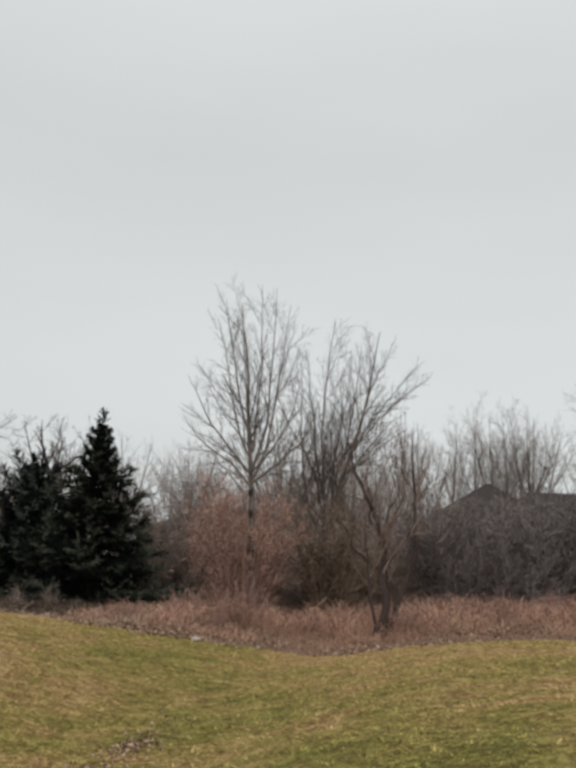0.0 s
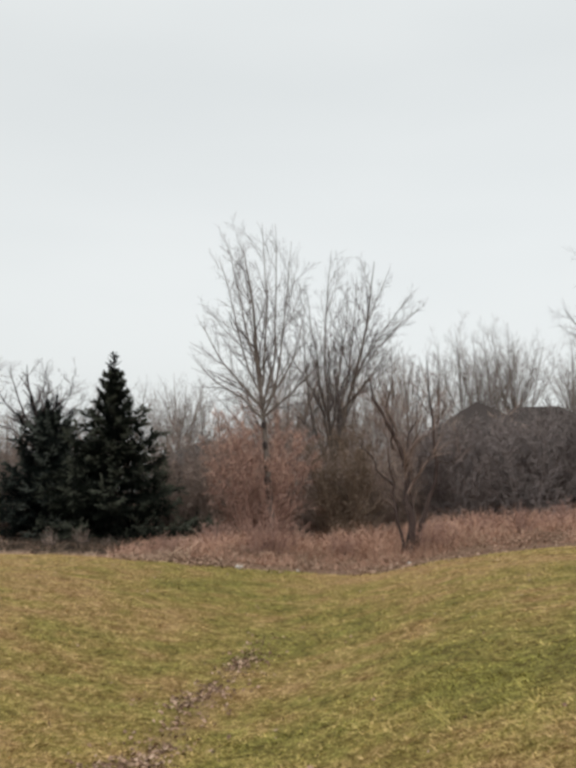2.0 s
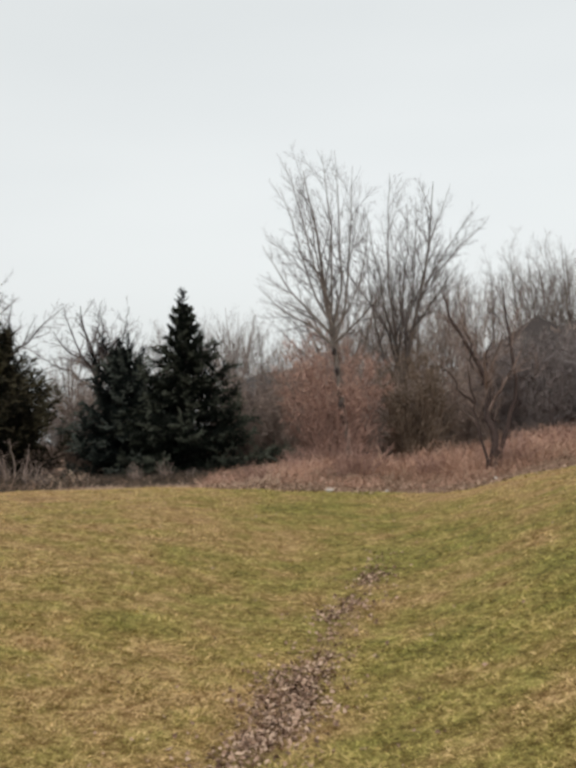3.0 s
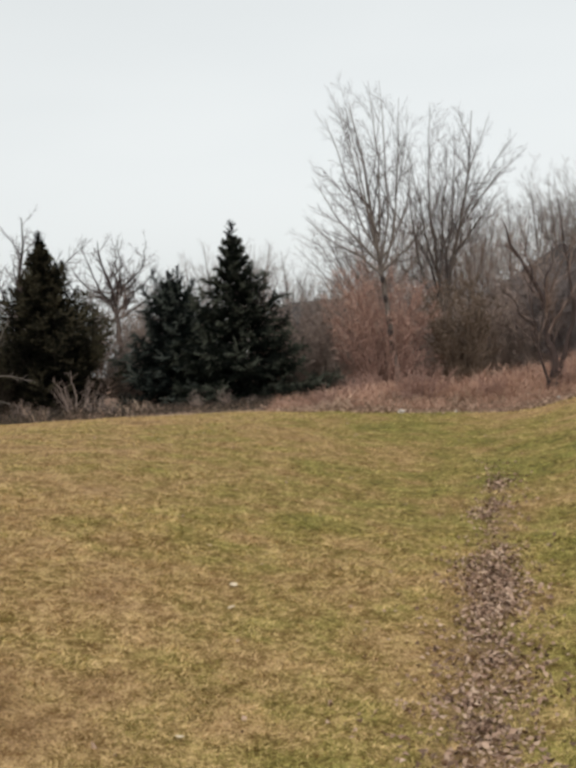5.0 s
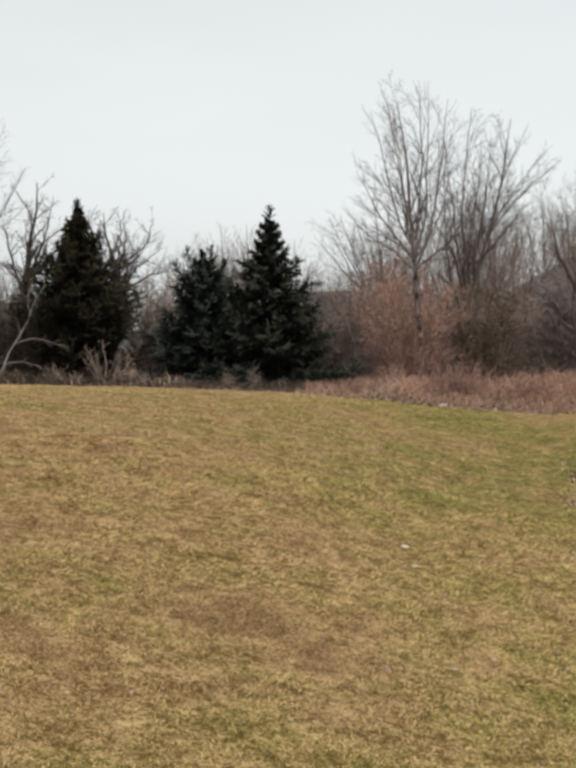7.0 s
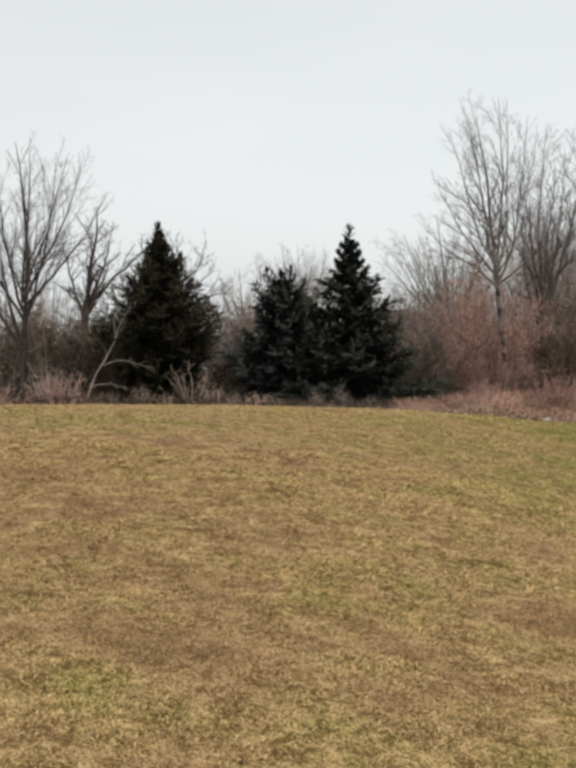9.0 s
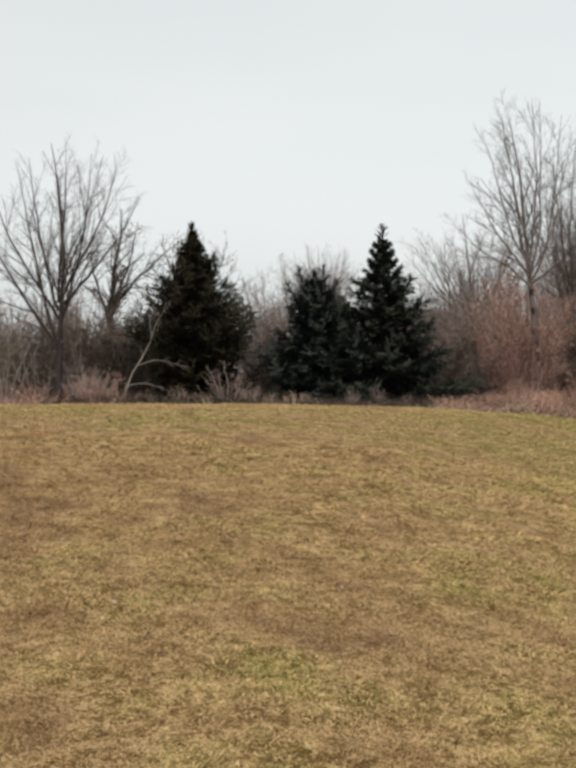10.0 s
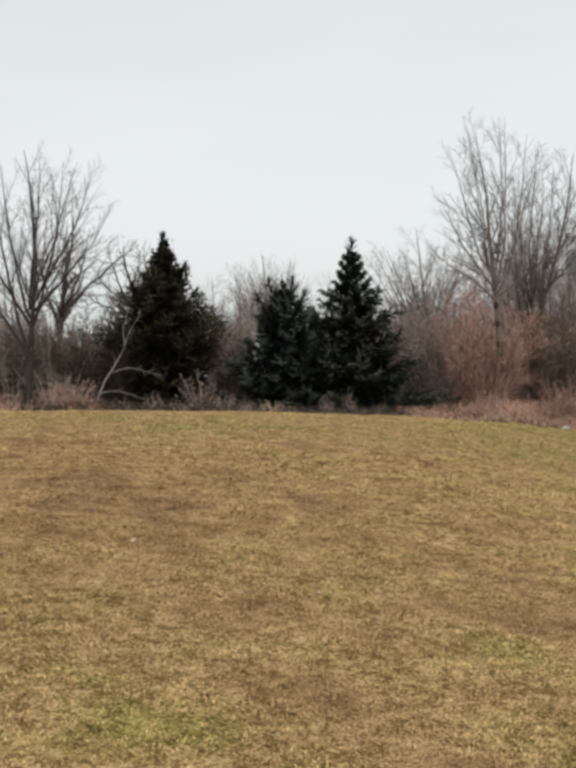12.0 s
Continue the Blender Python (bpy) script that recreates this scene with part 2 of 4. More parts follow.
M_TRIM = surface("off_white_trim", [(0.3, (0.55, 0.53, 0.50)), (0.7, (0.72, 0.70, 0.67))], 0.8, 12.0, bump=0.1)
M_GLASS = surface("dark_window_glass", [(0.3, (0.02, 0.022, 0.025)), (0.7, (0.035, 0.038, 0.042))], 0.6, 5.0, rough=0.12, bump=0, gloss=0.5)
M_STONE = surface("pale_stone", [(0.3, (0.34, 0.30, 0.26)), (0.7, (0.55, 0.51, 0.46))], 4.0, 40.0, bump=0.5)


# ---- the lie of the land ----
def smooth(a, b, v):
    u = np.clip((np.asarray(v, float) - a) / (b - a), 0, 1)
    return u * u * (3 - 2 * u)


def hollow(y):
    """The line of the shallow drainage hollow across the lawn."""
    q = (np.clip(y, 3.0, 34.0) - 18) / 10
    return 6.251 + 1.045 * q + 0.405 * q * q


def lawn_edge(x):
    """Where mown grass ends and weeds begin."""
    x = np.asarray(x, float)
    return 30.4 + 2.4 * (1 - smooth(-2.5, 3.5, x)) + 0.25 * np.sin(1.3 * x) + 0.12 * np.sin(3.7 * x + 1) - 0.04 * np.maximum(x - 9, 0)


def land(x, y):
    """Height of the ground: a hollow between two low banks."""
    x, y = np.asarray(x, float), np.asarray(y, float)
    q = (np.clip(y, 3.0, 34.0) - 18) / 10
    bed = -0.957 + 0.544 * q - 0.024 * q * q - 0.125 * q ** 3
    left, right = 0.836 + 0.106 * q - 0.414 * q * q + 0.015 * q ** 3, 0.444 - 0.027 * q - 0.113 * q * q
    u = x - hollow(y)
    a = np.where(u < 0, u / 5.245, u / 3.39)
    s = a * a / (1 + a * a)
    h = bed + np.where(u < 0, left - bed, right - bed) * s
    # the ground lifts a little under the trees behind
    h = h + 0.2 * smooth(33.5, 39, y)
    # a low bank under the weeds
    h = h + 0.43 * smooth(2, 5, x) * smooth(0.2, 3.0, y - lawn_edge(x)) * (1 - smooth(35.5, 40, y))
    far = smooth(36, 60, np.hypot(x - 2, y - 10))
    ripple = 0.025 * np.sin(x * 1.7 + 0.6 * y) * np.sin(y * 1.3 - 0.4 * x) + 0.015 * np.sin(3.1 * x) * np.sin(2.7 * y)
    return h * (1 - far) - 0.35 * far + ripple * (1 - far)


def z_at(x, y):
    return float(land(x, y))


# ---- mesh helpers ----
def mesh_from(name, verts, faces, material, smooth_shade=False):
    me = bpy.data.meshes.new(name)
    verts = np.asarray(verts, np.float32).reshape(-1, 3)
    faces = np.asarray(faces, np.int32)
    k = faces.shape[1]
    me.vertices.add(len(verts))
    me.vertices.foreach_set("co", verts.ravel())
    me.loops.add(faces.size)
    me.loops.foreach_set("vertex_index", faces.ravel())
    me.polygons.add(len(faces))
    me.polygons.foreach_set("loop_start", np.arange(0, faces.size, k, dtype=np.int32))
    if smooth_shade:
        me.polygons.foreach_set("use_smooth", np.ones(len(faces), bool))
    me.update(calc_edges=True)
    me.materials.append(material)
    return me


def child(name, me, parent, label=""):
    ob = new(name, me)
    ob.parent = parent
    return tagged(ob, label)


def part(name, bm, material, parent, label=""):
    me = bpy.data.meshes.new(name)
    bm.to_mesh(me)
    bm.free()
    me.materials.append(material)
    return child(name, me, parent, label)


def thing(name, x, y, label, category, group="", turn=0.0, size=1.0, sink=0.05):
    ob = new(name)
    ob.empty_display_size = 0.3
    ob.matrix_basis = pose(x, y, z_at(x, y) - sink, 0, 0, turn) @ Matrix.Scale(size, 4)
    return tagged(ob, label, category, group)


def tubes(P, R, sides):
    """Tapered round limbs: P is limbs x points x 3, R limbs x points."""
    m, n, _ = P.shape
    T = np.gradient(P, axis=1)
    T /= np.linalg.norm(T, axis=2, keepdims=True) + 1e-9
    ref = np.where(np.abs(T[..., 2:3]) < 0.8, np.array([0, 0, 1.0]), np.array([1.0, 0, 0]))
    U = np.cross(T, ref)
    U /= np.linalg.norm(U, axis=2, keepdims=True) + 1e-9
    W = np.cross(T, U)
    a = np.arange(sides) * 2 * np.pi / sides
    ring = P[:, :, None] + R[:, :, None, None] * (np.cos(a)[:, None] * U[:, :, None] + np.sin(a)[:, None] * W[:, :, None])
    base = (np.arange(m)[:, None, None] * n + np.arange(n - 1)[None, :, None]) * sides
    j = np.arange(sides)[None, None]
    k = (j + 1) % sides
    faces = np.stack([base + j, base + k, base + sides + k, base + sides + j], -1)
    return ring.reshape(-1, 3), faces.reshape(-1, 4)


def ribbons(P, R):
    """Fine twigs as narrow tapering strips."""
    m, n, _ = P.shape
    T = P[:, -1] - P[:, 0]
    side = np.cross(T, np.sin(np.arange(m * 3).reshape(m, 3) * 12.9898) + 0.01)
    side /= np.linalg.norm(side, axis=1, keepdims=True) + 1e-9
    V = np.stack([P - side[:, None] * R[..., None], P + side[:, None] * R[..., None]], 2)
    i = (np.arange(m)[:, None] * n + np.arange(n - 1)[None]).reshape(-1, 1) * 2
    return V.reshape(-1, 3), i + np.array([[0, 1, 3, 2]])


def joined(pieces):
    vs, fs, at = [], [], 0
    for v, f in pieces:
        vs.append(v)
        fs.append(f + at)
        at += len(v)
    return np.concatenate(vs), np.concatenate(fs)


def limb_line(points, n, rng, rough=0.0):
    """A smooth line of n points through the control points, slightly crooked."""
    c = np.asarray(points, float)
    d = np.r_[0, np.cumsum(np.linalg.norm(np.diff(c, axis=0), axis=1))]
    s = np.linspace(0, d[-1], n)
    line = np.stack([np.interp(s, d, c[:, k]) for k in range(3)], 1)
    for _ in range(2):
        line[1:-1] = 0.25 * line[:-2] + 0.5 * line[1:-1] + 0.25 * line[2:]
    if rough:
        bend = np.cumsum(rng.normal(0, rough, (n, 3)), 0)
        bend -= bend[0] + (bend[-1] - bend[0]) * np.linspace(0, 1, n)[:, None]
        line += bend
    return line


def sprout(rng, P, R, per, lo, hi, ratio, angle, n=6, wander=0.12, lift=0.06, thin=0.55, least=0.004, flat=1.0, fade=0.55, short=0.0):
    """Side shoots from each line of P: positions between lo and hi along it, tilted from it by the angle, bending upward by lift."""
    m, k, _ = P.shape
    s = lo + (hi - lo) * (np.arange(per)[None] + rng.random((m, per))) / per
    i = s * (k - 1)
    i0 = np.clip(i.astype(int), 0, k - 2)
    f = (i - i0)[..., None]
    row = np.arange(m)[:, None]
    at = P[row, i0] * (1 - f) + P[row, i0 + 1] * f
    way = P[row, i0 + 1] - P[row, i0]
    way /= np.linalg.norm(way, axis=2, keepdims=True) + 1e-9
    rad = R[row, i0] * (1 - f[..., 0]) + R[row, i0 + 1] * f[..., 0]
    length = np.linalg.norm(np.diff(P, axis=1), axis=2).sum(1)[:, None] * ratio * (1.0 - fade * s) * rng.uniform(0.55, 1.25, (m, per))
    side = rng.normal(0, 1, (m, per, 3))
    side[..., 2] *= flat
    side -= (side * way).sum(2, keepdims=True) * way
    side /= np.linalg.norm(side, axis=2, keepdims=True) + 1e-9
    a = np.radians(angle) * rng.uniform(0.7, 1.3, (m, per, 1))
    d = (way * np.cos(a) + side * np.sin(a)).reshape(-1, 3)
    at, rad, length = at.reshape(-1, 3), rad.ravel(), length.ravel()
    # shoots shorter than this are left out
    long = length > short
    at, rad, length, d = at[long], rad[long], length[long], d[long]
    out = [at]
    for _ in range(n - 1):
        d = d + rng.normal(0, wander, d.shape) + np.array([0, 0, lift])
        d /= np.linalg.norm(d, axis=1, keepdims=True)
        out.append(out[-1] + d * (length / (n - 1))[:, None])
    Q = np.stack(out, 1)
    r0 = np.maximum(rad * thin, least)
    S = r0[:, None] * np.linspace(1, 0.35, n)[None]
    return Q, np.maximum(S, least * 0.7)


def flakes(rng, at, size, material, name, upright=0.5, fold=0.0):
    """Loose leaf-shaped pieces at the given places, each a bent four-sided leaf."""
    m = len(at)
    u = rng.normal(0, 1, (m, 3))
    u[:, 2] *= upright
    u /= np.linalg.norm(u, axis=1, keepdims=True)
    w = rng.normal(0, 1, (m, 3))
    w[:, 2] *= upright
    w -= (w * u).sum(1, keepdims=True) * u
    w /= np.linalg.norm(w, axis=1, keepdims=True)
    s = size * rng.uniform(0.6, 1.3, (m, 1))
    c = np.cross(u, w) * fold * s
    v = np.stack([at - u * s * 0.5, at + w * s * 0.3 + c, at + u * s * 0.5, at - w * s * 0.3 + c], 1)
    f = np.arange(4 * m).reshape(m, 4)
    return mesh_from(name, v.reshape(-1, 3), f, material)


# ---- trees ----
def clothe(rng, P, R, levels):
    """Successive generations of shoots on the lines P."""
    out = [(P, R)]
    for keys in levels:
        out.append(sprout(rng, *out[-1], **keys))
    return out


def bare_tree(name, x, y, stems, girth, levels, label, bark, twig, seed, group="", turn=0.0, crook=0.014, twig_label="", sides=7, side=0.62):
    """A leafless tree: stems are control lines from the base; the first is the trunk, the others limbs."""
    rng = np.random.default_rng(seed)
    ob = thing(name, x, y, label, "tree", group, turn)
    top = max(p[2] for s in stems for p in s)
    lines, radii = [], []
    for k, s in enumerate(stems):
        line = limb_line(s, 14, rng, crook)
        high = np.clip(line[:, 2] / top, 0, 1)
        along = np.linspace(0, 1, 14)
        r = girth * (1.0 if k == 0 else side) * np.maximum(1 - high[0], 0.0) ** 0.8 * (1 - 0.96 * along) ** (1.0 if k else 0.9) + 0.004
        if line[0, 2] < 0.25:
            r[0] *= 1.35
        lines.append(line)
        radii.append(r)
        v, f = tubes(line[None], r[None], sides)
        child("trunk" if k == 0 else "limb", mesh_from("trunk" if k == 0 else "limb", v, f, bark, True), ob)
    # the trunk bears no shoots below its lowest limbs
    low = min([0.45 * top] + [s[0][2] for s in stems[1:]]) * 0.9
    line = lines[0]
    up = np.linspace(low, line[-1, 2], 14)
    lines[0] = np.stack([np.interp(up, line[:, 2], line[:, k]) for k in range(2)] + [up], 1)
    radii[0] = np.interp(up, line[:, 2], radii[0])
    grown = clothe(rng, np.stack(lines), np.stack(radii), levels)
    pieces = [tubes(*grown[1], sides // 2)] + [tubes(*g, 3) if sides > 6 else ribbons(*g) for g in grown[2:3]] + [ribbons(*g) for g in grown[3:]]
    v, f = joined(pieces)
    child("crown", mesh_from("crown", v, f, twig), ob, twig_label)
    return ob, grown


def forked(height, spread, count, seed, low=0.25, lean=0.0):
    """Control lines of a trunk and of limbs that fork from it and fan upward."""
    rng = np.random.default_rng(seed)
    out = [[(0, 0, 0), (0.02 * height + lean * 0.3, 0, 0.3 * height), (lean, rng.normal(0, 0.05) * height, 0.95 * height)]]
    for k in range(count):
        a = 2 * np.pi * (k + rng.random() * 0.7) / count
        z0 = height * rng.uniform(low, low + 0.25)
        r = spread * rng.uniform(0.6, 1.1)
        z1 = height * rng.uniform(0.93, 1.0) * (1 - 0.20 * (r / spread) ** 2)
        base = 0.02 * height + lean * z0 / height
        out.append([(base, 0, z0), (base + 0.45 * r * np.cos(a), 0.45 * r * np.sin(a), z0 + 0.35 * (z1 - z0)), (base + r * np.cos(a), r * np.sin(a), z1)])
    return out


CROWN = [
    dict(per=10, lo=0.08, hi=0.93, ratio=0.46, angle=32, n=8, lift=0.030, wander=0.06, thin=0.58, least=0.0070, fade=0.66),
    dict(per=9, lo=0.10, hi=0.97, ratio=0.42, angle=40, n=5, lift=0.025, wander=0.06, thin=0.5, least=0.0050, fade=0.45, short=0.26),
    dict(per=11, lo=0.12, hi=0.98, ratio=0.52, angle=38, n=3, lift=0.01, wander=0.06, thin=0.55, least=0.0032, fade=0.35, short=0.20),
]
FAR_CROWN = [
    dict(per=9, lo=0.08, hi=0.92, ratio=0.46, angle=32, n=6, lift=0.035, wander=0.045, thin=0.5, least=0.0075, fade=0.64),
    dict(per=9, lo=0.10, hi=0.97, ratio=0.44, angle=40, n=4, lift=0.02, wander=0.05, thin=0.5, least=0.0054, fade=0.45, short=0.30),
    dict(per=8, lo=0.15, hi=0.98, ratio=0.55, angle=38, n=2, lift=0.0, wander=0.04, thin=0.55, least=0.0038, fade=0.35, short=0.22),
]
ROUND_CROWN = [
    dict(CROWN[0], per=15, wander=0.11, angle=48, ratio=0.36, lift=0.02, least=0.016, fade=0.5),
    dict(CROWN[1], per=9, wander=0.11, angle=46, least=0.011, short=0.35),
    dict(CROWN[2], per=8, angle=46, least=0.0075, short=0.25),
]


def shrub_mesh(seed, height, spread, stems, twig_levels, dense=1.0, arch=0.0):
    rng = np.random.default_rng(seed)
    lines, radii = [], []
    for k in range(stems):
        a = rng.random() * 2 * np.pi
        r = spread * np.sqrt(rng.random())
        h = height * rng.uniform(0.55, 1.0) * (1 - 0.25 * (r / spread) ** 2)
        b = 0.35 * r
        lines.append(limb_line([(b * np.cos(a), b * np.sin(a), 0), (0.75 * r * np.cos(a), 0.75 * r * np.sin(a), 0.55 * h), (1.15 * r * np.cos(a), 1.15 * r * np.sin(a), h * (1 - arch))], 9, rng, 0.03))
        radii.append(np.linspace(0.022, 0.006, 9) * rng.uniform(0.7, 1.4) * min(1.0, 0.4 + 0.2 * height))
    return clothe(rng, np.stack(lines), np.stack(radii), twig_levels)


BRUSH = [
    dict(per=10, lo=0.06, hi=1.0, ratio=0.34, angle=40, n=4, lift=0.06, wander=0.16, thin=0.6, least=0.010),
    dict(per=13, lo=0.1, hi=1.0, ratio=0.55, angle=50, n=2, lift=0.04, wander=0.22, thin=0.8, least=0.0105),
]


def shrub(name, x, y, height, spread, stems, material, label, seed, group="", category="shrub", stem_material=None, levels=BRUSH, leaves=None):
    ob = thing(name, x, y, label, category, group)
    grown = shrub_mesh(seed, height, spread, stems, levels)
    twigs = [ribbons(*g) for g in grown[1:]]
    if height > 3:
        child("woody_base", mesh_from("woody_base", *tubes(*grown[0], 4), material), ob)
    else:
        twigs.append(tubes(*grown[0], 4))
    v, f = joined(twigs)
    child("crown", mesh_from("crown", v, f, material), ob)
    if leaves:
        count, size, leaf_material = leaves
        rng = np.random.default_rng(seed + 7)
        P = grown[-1][0]
        at = P[rng.integers(0, len(P), count), rng.integers(1, P.shape[1], count)] + rng.normal(0, 0.05, (count, 3))
        at = at[rng.random(count) < smooth(1.5, 3.2, at[:, 2]) + 0.03]
        child("foliage", flakes(rng, at, size, leaf_material, "foliage", 0.9, 0.2), ob, "dry leaves still on the twigs")
    return ob


def spruce(name, x, y, top, radius, needles, label, seed, power=0.85, full=1.0, level=0.06, up=0.3, droop=0.25, whorl=0.34, per=8, ragged=0.2, spire=0.5, tops=(), bare=0.22, curl=0.28, hang=-0.12):
    """A spruce: a straight trunk, and whorls of boughs with needle sprays, each bough a part of its own."""
    rng = np.random.default_rng(seed)
    ob = thing(name, x, y, label, "tree")
    height = top - z_at(x, y) + 0.05
    line = limb_line([(0, 0, 0), (0.03, 0.02, height * 0.5), (0, 0, height)], 16, rng, 0.01)
    v, f = tubes(line[None], np.linspace(0.14, 0.010, 16)[None], 8)
    child("trunk", mesh_from("trunk", v, f, M_DARK_BARK, True), ob)

    def tufts(P, count, size, spread=0.30):
        """Slender needle tufts that point along the shoots."""
        a, b = P[:, :-1].reshape(-1, 3), P[:, 1:].reshape(-1, 3)
        s = rng.random((len(a), count, 1))
        at = (a[:, None] * (1 - s) + b[:, None] * s).reshape(-1, 3)
        way = np.repeat((b - a) / (np.linalg.norm(b - a, axis=1, keepdims=True) + 1e-9), count, 0)
        d = way * 0.8 + rng.normal(0, spread, way.shape)
        d /= np.linalg.norm(d, axis=1, keepdims=True)
        q = np.cross(d, rng.normal(0, 1, d.shape))
        q /= np.linalg.norm(q, axis=1, keepdims=True) + 1e-9
        L = size * rng.uniform(0.6, 1.3, (len(at), 1))
        return np.stack([at - q * L * 0.21, at + q * L * 0.21, at + d * L], 1).reshape(-1, 3)

    def bough(B, W, pale):
        v, f = tubes(B[None], W[None], 3)
        wood = np.concatenate([f[:, [0, 1, 2]], f[:, [0, 2, 3]]])
        L = np.linalg.norm(B[-1] - B[0])
        n1 = max(7, int(7 + 13 * L))
        S, _ = sprout(rng, B[None], W[None], per=n1, lo=0.15, hi=0.96, ratio=0.40, angle=46, n=4, wander=0.04, lift=-0.01, flat=0.04, fade=0.62)
        S2, _ = sprout(rng, S, np.full(S.shape[:2], 0.004), per=4, lo=0.2, hi=1.0, ratio=0.5, angle=40, n=3, wander=0.05, lift=hang, flat=0.15)
        V = np.concatenate([tufts(B[None], 14, 0.10), tufts(S, 6, 0.090), tufts(S2, 4, 0.080)])
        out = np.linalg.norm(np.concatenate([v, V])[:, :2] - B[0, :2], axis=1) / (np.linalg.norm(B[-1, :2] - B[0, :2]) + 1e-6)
        me = mesh_from("bough", np.concatenate([v, V]), np.concatenate([wood, np.arange(len(V)).reshape(-1, 3) + len(v)]), needles)
        me.materials.append(M_DARK_BARK)
        me.polygons.foreach_set("material_index", np.r_[np.ones(len(wood), np.int32), np.zeros(len(V) // 3, np.int32)])
        # paler towards the end: new growth, and light painted on the bough's edge
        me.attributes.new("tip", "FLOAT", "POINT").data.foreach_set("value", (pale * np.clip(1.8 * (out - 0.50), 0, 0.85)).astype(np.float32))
        child("bough", me, ob)

    def leader(foot, tip):
        """A rising shoot with stubby side shoots, the tip of a spruce."""
        P = limb_line([foot, tip], 8, rng)[None]
        S, _ = sprout(rng, P, np.full(P.shape[:2], 0.006), per=26, lo=0.02, hi=0.88, ratio=0.55, angle=48, fade=0.85, n=3, wander=0.05, lift=0.10)
        V = np.concatenate([tufts(P, 16, 0.08, 0.25), tufts(S, 12, 0.08, 0.25)])
        child("leader", mesh_from("leader", V, np.arange(len(V)).reshape(-1, 3), needles), ob)

    def ring(z, count, scale, pale=1.0):
        t = z / height
        rise = up * t - droop * (1 - t)

        def outline(v):
            return radius * min(1.0, full * (1 - min(v, 0.99))) ** power * (0.80 + 0.20 * min(1, v / 0.10))

        # the outline holds where the bough's end is, not where it leaves the trunk
        reach = scale * outline(t + outline(t) * max(0.0, rise + 0.5 * curl) / height)
        wide = rng.uniform(1 - ragged * 0.6, 1 + ragged * 0.4)
        a0 = rng.random() * 6.28
        for k in range(count):
            a = a0 + 2 * np.pi * (k + rng.uniform(-0.3, 0.3)) / count
            L = max(0.14, reach * wide * rng.uniform(1 - ragged, 1 + ragged * 0.6))
            s = np.linspace(0, 1, 8)
            h = z + rng.uniform(-level, level) + L * (rise * s - 0.12 * np.sin(s * 3.1)) + min(L, 0.9) * curl * s ** 3
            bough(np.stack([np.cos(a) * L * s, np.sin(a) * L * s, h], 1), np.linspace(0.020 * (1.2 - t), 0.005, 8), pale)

    z = bare
    while z < height - spire:
        t = z / height
        gap = whorl * (1.0 - 0.35 * t) * rng.uniform(0.85, 1.15)
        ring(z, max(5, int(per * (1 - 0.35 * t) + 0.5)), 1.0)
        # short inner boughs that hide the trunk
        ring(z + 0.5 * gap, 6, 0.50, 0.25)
        z += gap
    leader((0, 0, height - spire - 0.15), (0, 0, height))
    for lx, ly, lz, lift in tops:
        leader((lx * 0.6, ly * 0.6, lz - lift), (lx, ly, lz))
    return ob


# ---- ground: one sheet to the horizon ----
def trail(y):
    """The line of the leaf trail, a little to one side of the hollow's bed."""
    y = np.asarray(y, float)
    return 4.60 + 0.155 * (y - 8.0)


def trail_width(y):
    return np.clip(0.46 - 0.020 * (np.asarray(y, float) - 8.0), 0.20, 0.5)


def lush(x, y):
    """Where the grass is greener (beside the leaf trail, in damp spots) or worn brown (below zero)."""
    x, y = np.asarray(x, float), np.asarray(y, float)
    spots = ((1.4, 6.4, 0.55, 0.28), (3.68, 7.85, 0.45, 0.30), (0.35, 7.75, 0.6, 0.24), (0.48, 5.57, 0.4, 0.24), (-1.39, 5.5, 0.5, 0.16), (-3.82, 4.5, 0.5, 0.22), (9.0, 15.0, 2.2, 0.18), (9.2, 19.5, 1.6, 0.10), (8.4, 28.7, 1.5, -0.26), (10.2, 28.4, 1.3, -0.16), (6.6, 29.2, 1.0, -0.14), (12.0, 25.5, 2.4, -0.14),
             (1.8, 7.85, 0.9, -0.22), (0.83, 8.26, 0.5, -0.12), (-1.83, 6.72, 0.45, -0.16), (-2.49, 6.22, 0.35, -0.18), (-4.2, 5.93, 0.5, -0.22), (-3.65, 6.5, 0.4, -0.14), (-1.23, 6.67, 0.35, -0.18))
    damp = sum(v * np.exp(-((x - a) ** 2 + (y - b) ** 2) / (r * r)) for a, b, r, v in spots)
    return damp + 0.22 * np.exp(-(((x - trail(y) - 1.25) / 0.85) ** 2)) * (1 - smooth(11, 18, y))


def lattice(x, y, step, seed):
    """Smooth random values from 0 to 1 over the plan, for clumps of a given size."""
    u, v = np.asarray(x, float) / step, np.asarray(y, float) / step
    i, j = np.floor(u), np.floor(v)
    a, b = u - i, v - j
    a, b = a * a * (3 - 2 * a), b * b * (3 - 2 * b)

    def corner(p, q):
        w = np.sin(p * 127.1 + q * 311.7 + seed * 74.7) * 43758.5453
        return w - np.floor(w)

    return (corner(i, j) * (1 - a) + corner(i + 1, j) * a) * (1 - b) + (corner(i, j + 1) * (1 - a) + corner(i + 1, j + 1) * a) * b


